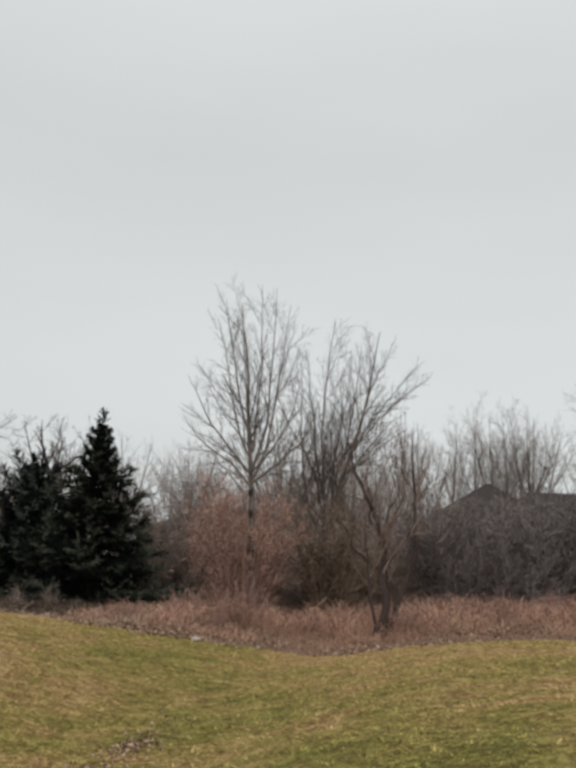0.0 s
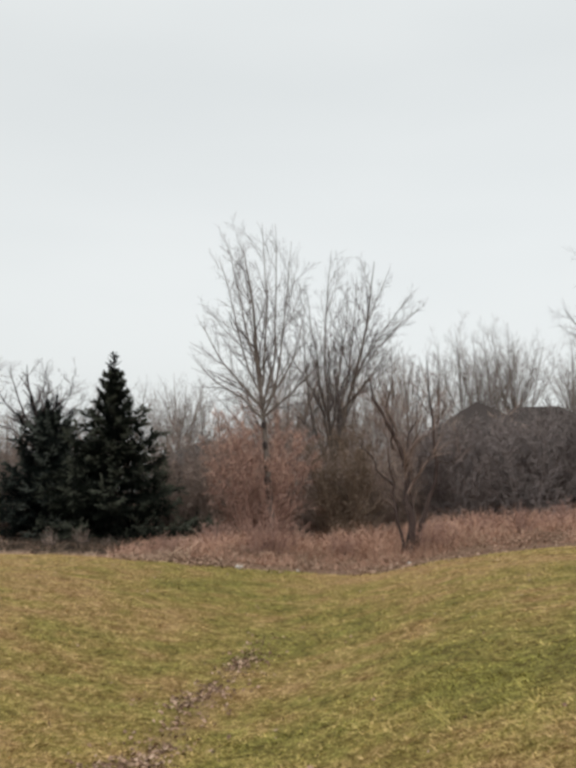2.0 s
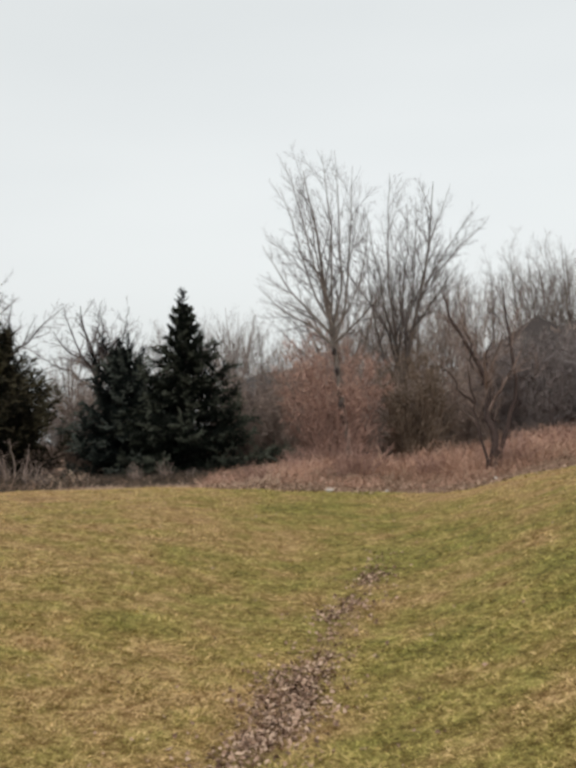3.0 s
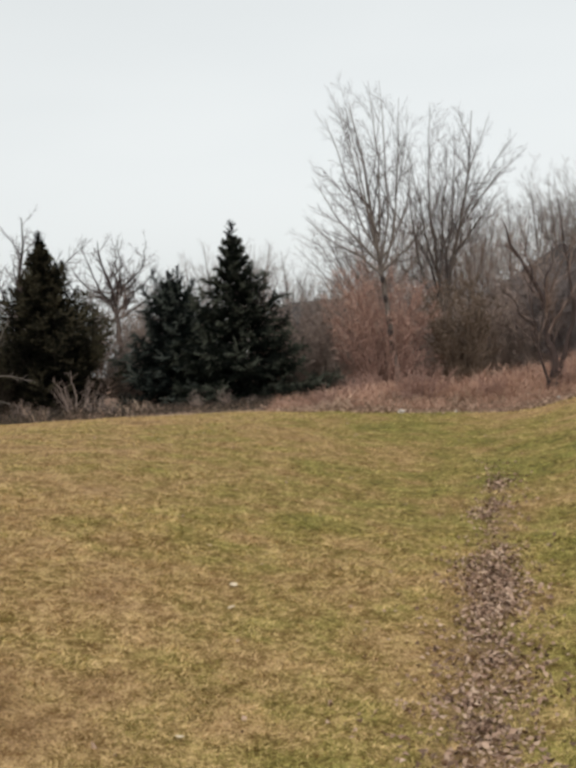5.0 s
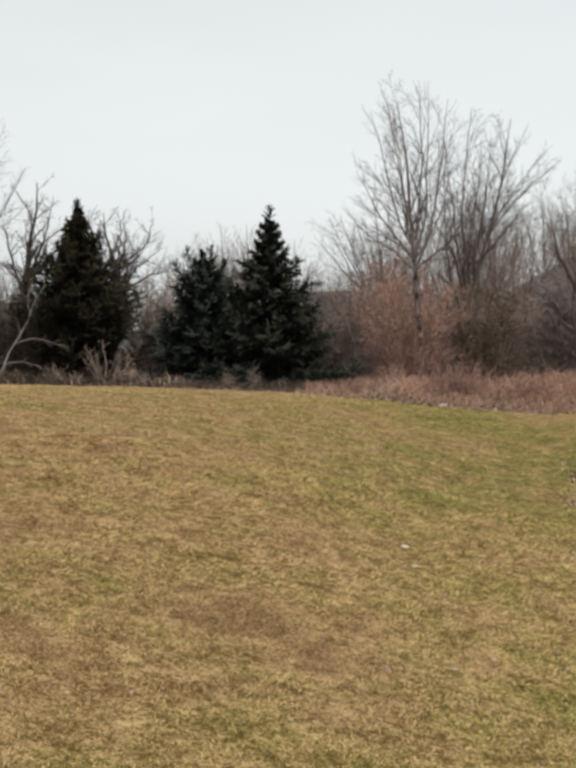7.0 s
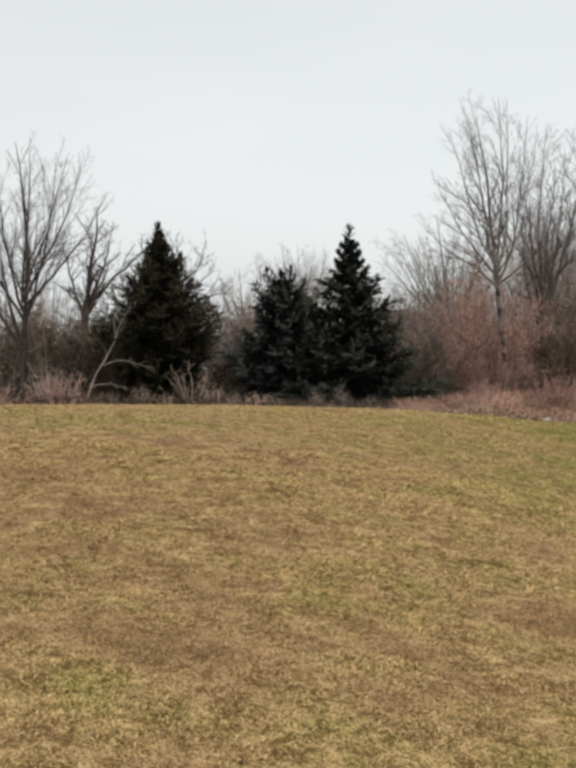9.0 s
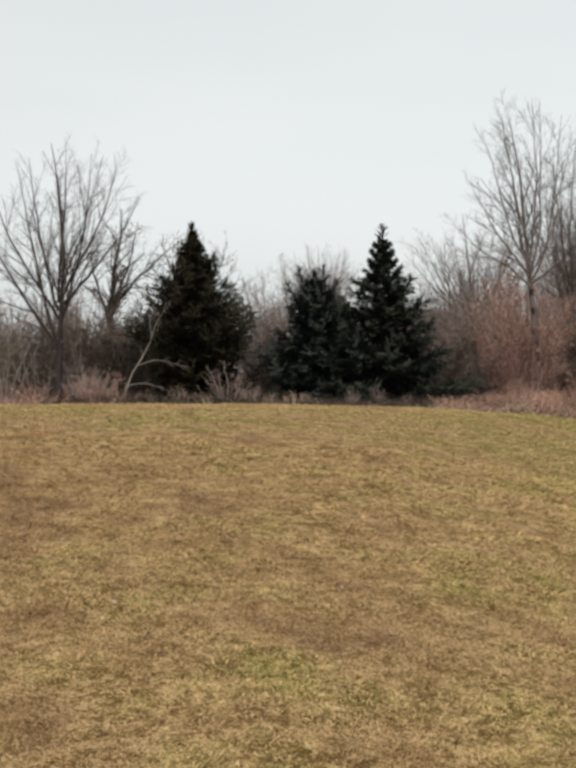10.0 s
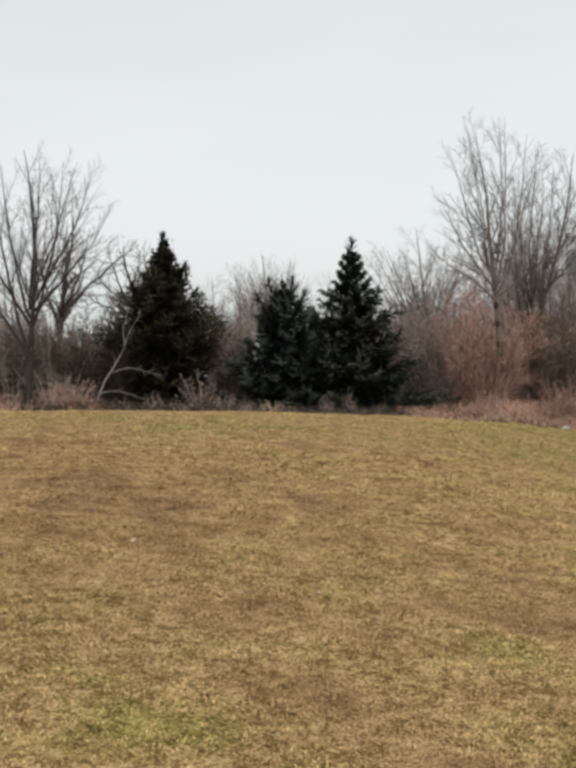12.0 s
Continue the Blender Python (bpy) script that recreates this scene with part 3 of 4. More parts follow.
def spaced(lo, hi, step, reach):
    core = np.arange(lo, hi + step / 2, step)
    grow = step * np.cumsum(1.22 ** np.arange(1, 60))
    grow = grow[grow < reach]
    return np.r_[(lo - grow)[::-1], core, hi + grow]


gx, gy = spaced(-16, 20, 0.25, 2500), spaced(-4, 44, 0.25, 2500)
GX, GY = np.meshgrid(gx, gy)
nx, ny = len(gx), len(gy)
quad = np.arange((ny - 1) * nx).reshape(ny - 1, nx)[:, :-1].ravel()
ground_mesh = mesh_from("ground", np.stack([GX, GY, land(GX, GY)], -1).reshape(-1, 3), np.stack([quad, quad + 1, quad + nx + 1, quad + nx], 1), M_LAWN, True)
soil = np.exp(-(((GX - trail(GY) - 0.06) / (0.85 * trail_width(GY))) ** 2)) * smooth(1.0, 3.0, GY) * (1 - smooth(18, 21, GY))
soil = np.maximum(0.42 * (1 - 0.35 * smooth(12, 19, GY)) * soil * (0.4 + 1.2 * lattice(GX, GY, 1.1, 6)), smooth(-0.1, 0.5, GY - lawn_edge(GX)))
layer = ground_mesh.attributes.new("soil", "FLOAT", "POINT")
layer.data.foreach_set("value", soil.ravel().astype(np.float32))
ground_mesh.attributes.new("lush", "FLOAT", "POINT").data.foreach_set("value", lush(GX, GY).ravel().astype(np.float32))
tagged(new("ground", ground_mesh), "rolling dormant lawn of straw and green grass with a shallow hollow", "ground", kind="structure")


def blades(name, count, x0, x1, y0, y1, tall, wide, seed, label, curl=False):
    """Matted blades in tufts, with gaps where the thatch shows."""
    rng = np.random.default_rng(seed)
    x, y = rng.uniform(x0, x1, count), rng.uniform(y0, y1, count)
    clump = 0.75 * lattice(x, y, 0.075, 1) + 0.25 * lattice(x, y, 0.3, 2)
    path = np.abs(x - trail(y) - 0.06) / (0.85 * trail_width(y))
    chance = (0.12 + 0.88 * smooth(0.28, 0.55, clump)) * (0.16 + 0.84 * smooth(0.4, 1.3, path + 0.9 * (lattice(x, y, 0.5, 3) - 0.4)))
    keep = (rng.random(count) < chance) & (y < lawn_edge(x) - 0.05)
    x, y, clump = x[keep], y[keep], clump[keep]
    m = len(x)
    base = np.stack([x, y, land(x, y) - 0.004], 1)
    a = rng.random(m) * 2 * np.pi
    w = np.stack([np.cos(a), np.sin(a), np.zeros(m)], 1) * (wide * rng.uniform(0.6, 1.3, m))[:, None]
    b = rng.random(m) * 2 * np.pi
    h = tall * rng.uniform(0.2, 0.75, m) * (0.25 + 0.8 * clump + 0.7 * lattice(x, y, 0.17, 5) ** 2)
    lean = tall * rng.uniform(0.5, 2.3, m)
    tip = base + np.stack([np.cos(b) * lean, np.sin(b) * lean, h], 1)
    if curl:
        # near blades arch over and curl to one side
        c = b + rng.normal(0, 0.9, m)
        mid = base + np.stack([np.cos(b) * lean * 0.45, np.sin(b) * lean * 0.45, h], 1)
        tip = mid + np.stack([np.cos(c) * lean * 0.75, np.sin(c) * lean * 0.75, -h * rng.uniform(0.0, 0.8, m)], 1)
        V = np.stack([base - w, base + w, mid - w * 0.8, mid + w * 0.8, tip - w * 0.25, tip + w * 0.25], 1).reshape(-1, 3)
        i = np.arange(m)[:, None] * 6
        me = mesh_from(name, V, np.concatenate([i + [0, 1, 3, 2], i + [2, 3, 5, 4]]), M_BLADE)
    else:
        V = np.stack([base - w, base + w, tip + w * 0.35, tip - w * 0.35], 1).reshape(-1, 3)
        me = mesh_from(name, V, np.arange(4 * m).reshape(m, 4), M_BLADE)
    me.attributes.new("lush", "FLOAT", "POINT").data.foreach_set("value", np.repeat(lush(x, y), len(V) // m).astype(np.float32))
    ob = new(name, me)
    return tagged(ob, label, "grass", kind="stuff")


GRASS = "short matted dormant grass, straw-coloured and green"
blades("grass", 330000, -5.7, 5.4, 3.4, 9.2, 0.030, 0.0030, 11, GRASS, True)
blades("grass", 240000, -7.5, 9.5, 8.0, 15.0, 0.044, 0.0046, 12, GRASS)
blades("grass", 190000, -10.0, 16.0, 12.0, 34.0, 0.046, 0.0075, 13, GRASS)


# ---- fallen leaves ----
def leaf_scatter(name, x, y, size, seed, label, lift=0.02):
    rng = np.random.default_rng(seed)
    at = np.stack([x, y, land(x, y) + rng.uniform(0.005, lift, len(x))], 1)
    ob = new(name, flakes(rng, at, size, M_LEAF, name, 0.45, 0.25))
    return tagged(ob, label, "leaves", kind="stuff")


rng = np.random.default_rng(5)
ly = 4 + 17 * rng.random(12000) ** 0.9
lx = trail(ly) + 0.08 + rng.normal(0, 1.0, 12000) * np.where(rng.random(12000) < 0.86, 0.62, 1.6) * trail_width(ly)
heap = rng.random(12000) < (0.10 + 0.35 * (1 - smooth(9.5, 12.5, ly)) + 0.90 * smooth(0.35, 0.7, 0.6 * lattice(lx, ly, 1.1, 6) + 0.4 * lattice(lx, ly, 0.3, 9))) * (1 - 0.8 * smooth(12, 20, ly))
leaf_scatter("leaf_litter", lx[heap], ly[heap], 0.062, 21, "trail of dry purplish-brown leaves lying along the hollow", 0.05)
lx = rng.uniform(2.0, 18.0, 9000)
ly = lawn_edge(lx) + 2.2 * rng.random(9000) ** 1.4 - 0.9 * rng.random(9000) ** 2.5
some = rng.random(9000) < 0.1 + 0.9 * smooth(0.35, 0.7, lattice(lx, ly, 0.9, 7))
leaf_scatter("leaf_litter", lx[some], ly[some], 0.075, 22, "drift of dry leaves along the edge of the weeds", 0.10)
lx, ly = rng.uniform(-9, 15, 420), rng.uniform(3, 31, 420)
leaf_scatter("leaf_litter", lx, ly, 0.055, 23, "single dry leaves strewn over the lawn", 0.04)


def pale_leaf(x, y, size, seed):
    """One broad curled leaf, cupped along its midrib."""
    rng = np.random.default_rng(seed)
    bm = bmesh.new()
    rows = []
    for u in np.linspace(-0.5, 0.5, 6):
        half = 0.36 * size * math.cos(u * 2.9) ** 0.8 + 0.004
        rows.append([bm.verts.new((u * size, v * half, abs(v) * 0.30 * half + 0.25 * size * u * u + rng.normal(0, 0.002))) for v in (-1.0, 0.0, 1.0)])
    for a, b in zip(rows, rows[1:]):
        for k in range(2):
            bm.faces.new((a[k], a[k + 1], b[k + 1], b[k]))
    me = bpy.data.meshes.new("fallen_leaf")
    bm.to_mesh(me)
    bm.free()
    me.materials.append(M_PALE_LEAF)
    ob = new("fallen_leaf", me)
    ob.matrix_basis = pose(x, y, z_at(x, y) + 0.028, rng.uniform(-20, 20), rng.uniform(-20, 20), rng.uniform(0, 360))
    return tagged(ob, "single pale tan dry leaf lying on the lawn", "leaf", "pale leaves")


M_PALE_LEAF = surface("bleached_leaf", [(0.3, (0.42, 0.33, 0.22)), (0.7, (0.62, 0.51, 0.37))], 8.0, 90.0, bump=0.2)
for lx0, ly0, size, seed in ((2.76, 7.99, 0.075, 1), (2.73, 11.72, 0.095, 2), (2.78, 11.01, 0.07, 3)):
    pale_leaf(lx0, ly0, size, seed)


# ---- tall dry weeds along the edge of the lawn ----
def weeds(name, count, x0, x1, deep, tall, seed, label, material=None, sparse=0.0):
    """Arching dry stalks in uneven clumps."""
    rng = np.random.default_rng(seed)
    x = rng.uniform(x0, x1, count)
    y = lawn_edge(x) + deep * rng.random(count) ** 1.2 + 0.9 * smooth(2.0, 4.0, x)
    clump = 0.55 * lattice(x, y, 0.9, seed) + 0.45 * lattice(x, y, 0.35, seed + 1)
    keep = rng.random(count) < smooth(sparse, sparse + 0.35, clump) + 0.08
    x, y, clump = x[keep], y[keep], clump[keep]
    m = len(x)
    drift = 0.25 + 0.75 * lattice(x, y, 2.6, seed + 2) + 0.5 * lattice(x, y, 0.9, seed + 3)
    h = tall * drift * (0.18 + 0.82 * rng.random(m) ** 2.6) * (0.35 + 1.1 * clump) * (0.15 + 0.85 * smooth(0.0, 3.2, y - lawn_edge(x))) * (0.45 + 0.55 * smooth(1.0, 8.0, np.abs(x)))
    base = np.stack([x, y, land(x, y) - 0.02], 1)
    a = rng.random(m) * 2 * np.pi
    w = np.stack([np.cos(a), np.sin(a), np.zeros(m)], 1) * rng.uniform(0.003, 0.008, (m, 1))
    b = rng.random(m) * 2 * np.pi
    lean = h * rng.uniform(0.1, 2.6, m)
    way = np.stack([np.cos(b), np.sin(b), np.zeros(m)], 1) * lean[:, None]
    up = np.array([0, 0, 1.0]) * h[:, None]
    l1, l2, l3 = base + 0.15 * way + 0.45 * up, base + 0.5 * way + 0.85 * up, base + way + rng.uniform(0.45, 1.0, (m, 1)) * up
    V = np.stack([base - w, base + w, l1 + w, l1 - w, l2 + w * 0.8, l2 - w * 0.8, l3 + w * 0.4, l3 - w * 0.4], 1).reshape(-1, 3)
    i = np.arange(m)[:, None] * 8
    F = np.concatenate([i + [0, 1, 2, 3], i + [3, 2, 4, 5], i + [5, 4, 6, 7]])
    return tagged(new(name, mesh_from(name, V, F, material or M_WEED)), label, "weeds", kind="stuff")


weeds("dry_weeds", 60000, 1.5, 24.0, 8.0, 0.84, 31, "tall matted pinkish-brown dry weeds beside the lawn", sparse=0.26)
weeds("dry_weeds", 20000, -26.0, 4.0, 5.0, 0.85, 32, "low pale straw-coloured weeds under the spruces", M_STRAW, sparse=0.50)
# these stalks are coloured near-black to stand in for shade under the spruces
weeds("dry_weeds", 42000, -12.0, 3.5, 8.0, 0.55, 35, "dead undergrowth below the spruces, coloured dark for their shade", M_DARK_BRUSH, sparse=0.15)
weeds("dry_weeds", 24000, -12.0, 24.0, 1.8, 0.46, 34, "short pale straw at the edge of the weeds", M_STRAW, sparse=0.3)
weeds("dry_weeds", 14000, -13.0, 4.0, 1.1, 1.5, 36, "thin fringe of pale straw where the lawn ends", M_STRAW, sparse=0.25)
weeds("dry_weeds", 14000, -26.0, -9.0, 6.0, 0.75, 33, "pinkish dry weeds below the bare trees", sparse=0.15)

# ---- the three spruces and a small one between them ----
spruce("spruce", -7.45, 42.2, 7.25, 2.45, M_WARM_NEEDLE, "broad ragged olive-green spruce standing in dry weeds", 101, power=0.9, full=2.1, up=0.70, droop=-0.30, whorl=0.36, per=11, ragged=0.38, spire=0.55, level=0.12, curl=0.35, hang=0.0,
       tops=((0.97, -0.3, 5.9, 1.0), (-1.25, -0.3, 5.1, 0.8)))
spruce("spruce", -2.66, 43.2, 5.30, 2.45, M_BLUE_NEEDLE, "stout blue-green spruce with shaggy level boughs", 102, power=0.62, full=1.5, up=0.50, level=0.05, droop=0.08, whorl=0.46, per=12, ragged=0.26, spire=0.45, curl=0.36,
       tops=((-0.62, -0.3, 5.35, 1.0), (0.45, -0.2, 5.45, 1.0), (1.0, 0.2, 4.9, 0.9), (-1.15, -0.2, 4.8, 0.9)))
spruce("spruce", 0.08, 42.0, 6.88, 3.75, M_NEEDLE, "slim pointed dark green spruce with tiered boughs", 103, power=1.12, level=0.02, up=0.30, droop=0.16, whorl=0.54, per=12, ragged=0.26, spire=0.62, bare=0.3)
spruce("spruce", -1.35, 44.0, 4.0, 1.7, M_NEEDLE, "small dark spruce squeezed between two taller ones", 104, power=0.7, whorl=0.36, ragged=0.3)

# ---- the two tall bare trees behind the weeds ----
T0 = [
    [(0.15, 0, 0), (-0.05, 0, 2.3), (-0.15, 0.1, 4.2), (-0.35, 0.1, 7.0), (-0.55, 0.1, 9.0), (-0.80, 0.2, 10.7)],
    [(-0.15, 0, 4.2), (-0.05, -0.3, 6.0), (0.0, -0.4, 8.4), (-0.05, -0.5, 11.2)],
    [(-0.12, 0, 3.9), (0.18, 0.3, 5.6), (0.30, 0.4, 8.2), (0.40, 0.5, 11.4)],
    [(-0.10, 0, 3.8), (0.40, -0.4, 5.6), (0.75, -0.6, 8.0), (1.0, -0.7, 10.5)],
    [(-0.14, 0, 4.1), (-0.60, 0.5, 5.8), (-1.1, 0.8, 8.0), (-1.75, 1.0, 10.4)],
    [(-0.18, 0, 4.6), (-0.55, -0.3, 6.4), (-0.80, -0.6, 8.4), (-1.25, -0.8, 10.6)],
    [(-0.12, 0, 3.9), (-0.85, -0.4, 5.0), (-1.6, -0.8, 6.5), (-2.4, -1.0, 8.0)],
    [(-0.10, 0, 3.4), (-1.0, 0.4, 4.5), (-1.9, 0.6, 5.8), (-2.8, 0.8, 6.8)],
    [(-0.10, 0, 3.7), (0.6, 0.8, 5.2), (1.1, 1.3, 7.1), (1.45, 1.6, 8.9)],
    [(-0.12, 0, 4.0), (-0.35, 0.5, 5.9), (-0.6, 0.9, 8.2), (-0.95, 1.1, 10.9)],
    [(-0.12, 0, 3.5), (0.9, -0.5, 4.6), (1.6, -0.9, 5.9), (2.1, -1.2, 7.2)],
]
T0 = [[(px, py, pz + 0.05 * max(0.0, pz - 4)) for px, py, pz in limb] for limb in T0]
for k, limb in enumerate(T0[1:]):
    limb[0] = (-0.16, 0.0, (5.7, 5.1, 4.7, 5.3, 6.0, 4.9, 4.5, 5.0, 5.2, 4.6)[k])
    limb[1] = (limb[1][0] - 0.05, limb[1][1], max(limb[1][2], limb[0][2] + 0.9))
maple, _ = bare_tree("bare_tree", 5.80, 41.0, T0, 0.125, CROWN, "tall bare many-stemmed maple with steep grey limbs and dark knots", M_MAPLE_BARK, M_TWIG, 201, side=0.54, crook=0.022)
# dark burls on the maple's trunk
for kz, kx, kr in ((1.85, 0.0, 0.11), (2.3, -0.05, 0.12), (2.8, -0.07, 0.09), (3.6, -0.10, 0.09), (4.3, -0.15, 0.085)):
    bm = bmesh.new()
    bmesh.ops.create_icosphere(bm, subdivisions=2, radius=kr, matrix=Matrix.Translation((kx - 0.02, -0.09, kz)) @ Matrix.Diagonal((1.0, 0.8, 1.7, 1)))
    for v in bm.verts:
        v.co += 0.03 * Vector((noise.noise(v.co * 9), noise.noise(v.co * 9 + Vector((5, 0, 0))), 0))
    part("burl", bm, M_DARK_BARK, maple, "dark knotty burl")
T1 = [
    [(0, 0, 0.00), (0.05, 0, 2.38), (0.25, 0, 4.18), (0.75, 0, 5.89), (1.4, 0, 8.07), (1.8, 0, 9.88), (2.0, 0.1, 11.3)],
    [(0.1, 0, 3.23), (-0.2, 0.2, 5.13), (-0.75, 0.3, 6.55), (-1.5, 0.4, 7.69), (-2.0, 0.5, 8.93)],
    [(0.1, 0, 3.61), (-0.05, -0.4, 6.08), (-0.1, -0.6, 8.07), (0.05, -0.7, 9.97), (0.25, -0.8, 11.59)],
    [(0.9, 0, 6.17), (1.9, 0.3, 7.79), (2.7, 0.4, 9.12), (3.8, 0.5, 10.26)],
    [(0.6, 0, 5.32), (1.6, -0.6, 6.46), (2.7, -0.9, 7.89)],
    [(0.0, 0, 4.18), (0.5, 0.7, 6.65), (0.8, 0.9, 9.12), (0.9, 1.1, 10.73)],
    [(0.0, 0, 2.85), (-0.6, -0.7, 4.75), (-0.9, -1.0, 7.03), (-0.9, -1.2, 9.03)],
    [(1.5, 0, 8.3), (2.1, -0.3, 9.6), (2.6, -0.4, 10.9)],
    [(0.05, 0, 4.4), (-0.45, -0.3, 6.4), (-0.65, -0.4, 8.6), (-0.85, -0.5, 10.3)],
    [(0.35, 0, 4.9), (0.85, 0.5, 7.0), (1.15, 0.7, 9.0), (1.3, 0.8, 10.9)],
    [(0.95, 0, 6.4), (2.0, -0.2, 7.7), (3.1, -0.3, 8.8), (4.0, -0.3, 9.5)],
    [(0.2, 0, 4.0), (1.0, 0.6, 5.6), (1.9, 0.9, 6.9), (2.9, 1.1, 7.6)],
]
TWIGGY = [dict(CROWN[0], per=12, lo=0.10, wander=0.08), dict(CROWN[1], per=10, short=0.24), CROWN[2]]
bare_tree("bare_tree", 8.05, 45.3, T1, 0.115, TWIGGY, "tall bare forked tree leaning over grey brush", M_BARK, M_TWIG, 202, crook=0.030)

# ---- small trees at the edge of the weeds ----
T2 = [
    [(0, 0, 0.0), (0.02, 0, 0.7), (-0.07, 0, 1.45), (-0.02, 0, 2.0), (-0.10, 0, 2.5), (-0.32, 0.1, 2.95), (-0.50, 0.1, 3.55), (-0.80, 0.1, 4.2), (-0.98, 0.2, 5.1)],
    [(-0.08, 0, 2.4), (0.14, 0.2, 2.85), (0.12, 0.2, 3.3), (0.40, 0.3, 4.1), (0.45, 0.3, 5.2)],
    [(-0.14, -0.1, 0.0), (-0.32, -0.2, 0.8), (-0.40, -0.2, 1.4), (-0.36, -0.2, 2.0), (-0.58, -0.3, 2.7), (-0.62, -0.3, 3.6)],
    [(-0.30, 0, 2.9), (-0.22, -0.2, 3.5), (-0.32, -0.3, 4.2), (-0.20, -0.4, 5.1)],
    [(-0.36, -0.2, 1.9), (-0.85, -0.3, 2.3), (-1.05, -0.4, 2.9), (-1.50, -0.5, 3.4)],
    [(0.08, 0.1, 0.0), (0.12, 0.2, 0.9), (0.02, 0.3, 1.7), (0.20, 0.4, 2.6), (0.05, 0.5, 3.7)],
    [(-0.50, 0.1, 3.5), (-0.45, 0.3, 4.2), (-0.65, 0.4, 5.0)],
]
TANGLE = [dict(CROWN[0], per=11, lo=0.3, ratio=0.44, wander=0.13), dict(CROWN[1], per=9, wander=0.11), CROWN[2]]
bare_tree("small_tree", 9.90, 32.6, T2, 0.125, TANGLE, "small gnarled bare tree with several crooked stems in the weeds", M_BROWN_BARK, M_BROWN_TWIG, 203, crook=0.06, side=0.34)
T3 = [
    [(0, 0, 0.0), (0.12, 0, 0.7), (0.28, 0, 1.15), (0.50, 0, 1.7), (0.66, 0, 2.4), (0.56, 0, 3.0), (0.58, 0, 3.5), (0.42, 0, 4.2), (0.55, 0, 5.5)],
    [(0.64, 0, 2.45), (0.85, 0.1, 2.60), (1.10, 0.1, 2.55), (1.30, 0.2, 3.0), (1.45, 0.2, 3.5)],
    [(0.45, 0, 4.0), (0.20, 0.2, 4.6), (0.10, 0.3, 5.3)],
    [(0.57, 0, 3.4), (0.85, 0.2, 4.1), (1.00, 0.2, 5.0)],
]
bare_tree("small_tree", 10.08, 32.9, T3, 0.085, TANGLE, "crooked dark bare tree with one stub limb", M_BROWN_BARK, M_BROWN_TWIG, 204, crook=0.05, side=0.4)

# ---- the bare trees beside the broad spruce ----
T4 = [
    [(0, 0, 0.00), (0.05, 0, 2.85), (0.25, 0, 4.37), (0.3, 0, 6.65), (0.0, 0, 9.40)],
    [(0.1, 0, 3.42), (-0.4, 0.3, 5.32), (-0.8, 0.4, 7.22), (-1.05, 0.5, 9.03)],
    [(0.1, 0, 3.70), (0.5, -0.3, 5.70), (0.7, -0.5, 7.60), (0.75, -0.6, 9.12)],
    [(0.2, 0, 4.08), (1.0, 0.2, 5.89), (1.5, 0.3, 7.60), (1.95, 0.4, 9.03)],
    [(0.2, 0, 3.80), (1.4, -0.4, 5.51), (2.2, -0.6, 6.84), (2.75, -0.7, 8.55)],
    [(0.1, 0, 3.13), (-1.0, -0.5, 4.94), (-1.9, -0.7, 6.84), (-2.4, -0.8, 8.36)],
    [(0.15, 0, 3.52), (1.5, 0.6, 4.94), (2.5, 1.0, 6.17), (3.2, 1.2, 7.69)],
    [(0.0, 0, 2.2), (-0.6, 0.4, 4.2), (-1.3, 0.9, 6.8), (-1.7, 1.0, 9.0)],
    [(0.05, 0, 2.5), (0.7, 0.5, 4.6), (1.1, 0.9, 6.9), (1.3, 1.1, 9.2)],
    [(0.0, 0, 2.0), (-1.2, 0.2, 3.7), (-2.4, 0.3, 5.6), (-3.1, 0.3, 7.4)],
]
T4 = [[(px, py, pz * 1.07) for px, py, pz in limb] for limb in T4]
bare_tree("bare_tree", -12.5, 40.3, T4, 0.13, CROWN, "bare vase-shaped tree standing in pinkish weeds", M_DARK_BARK, M_TWIG, 205, crook=0.028)
T5 = [
    [(0, 0, 0.00), (0, 0, 3.80), (0.3, 0, 6.17), (0.6, 0, 8.93)],
    [(0, 0, 3.61), (-0.5, 0.3, 5.32), (-0.9, 0.5, 7.50)],
    [(0, 0, 3.80), (1.1, 0.2, 5.61), (2.2, 0.3, 6.93), (3.0, 0.4, 7.60)],
    [(0, 0, 3.42), (0.4, -0.4, 5.32), (0.2, -0.6, 7.22)],
    [(0, 0, 3.99), (0.9, -0.4, 6.17), (1.3, -0.5, 8.17)],
]
T5 = [[(px * 1.75, py * 1.5, pz * 1.40) for px, py, pz in limb] for limb in T5]
bare_tree("bare_tree", -17.0, 69.0, T5, 0.30, ROUND_CROWN, "dark twisted bare tree behind the brush", M_DARK_BARK, M_DARK_TWIG, 206, crook=0.07)
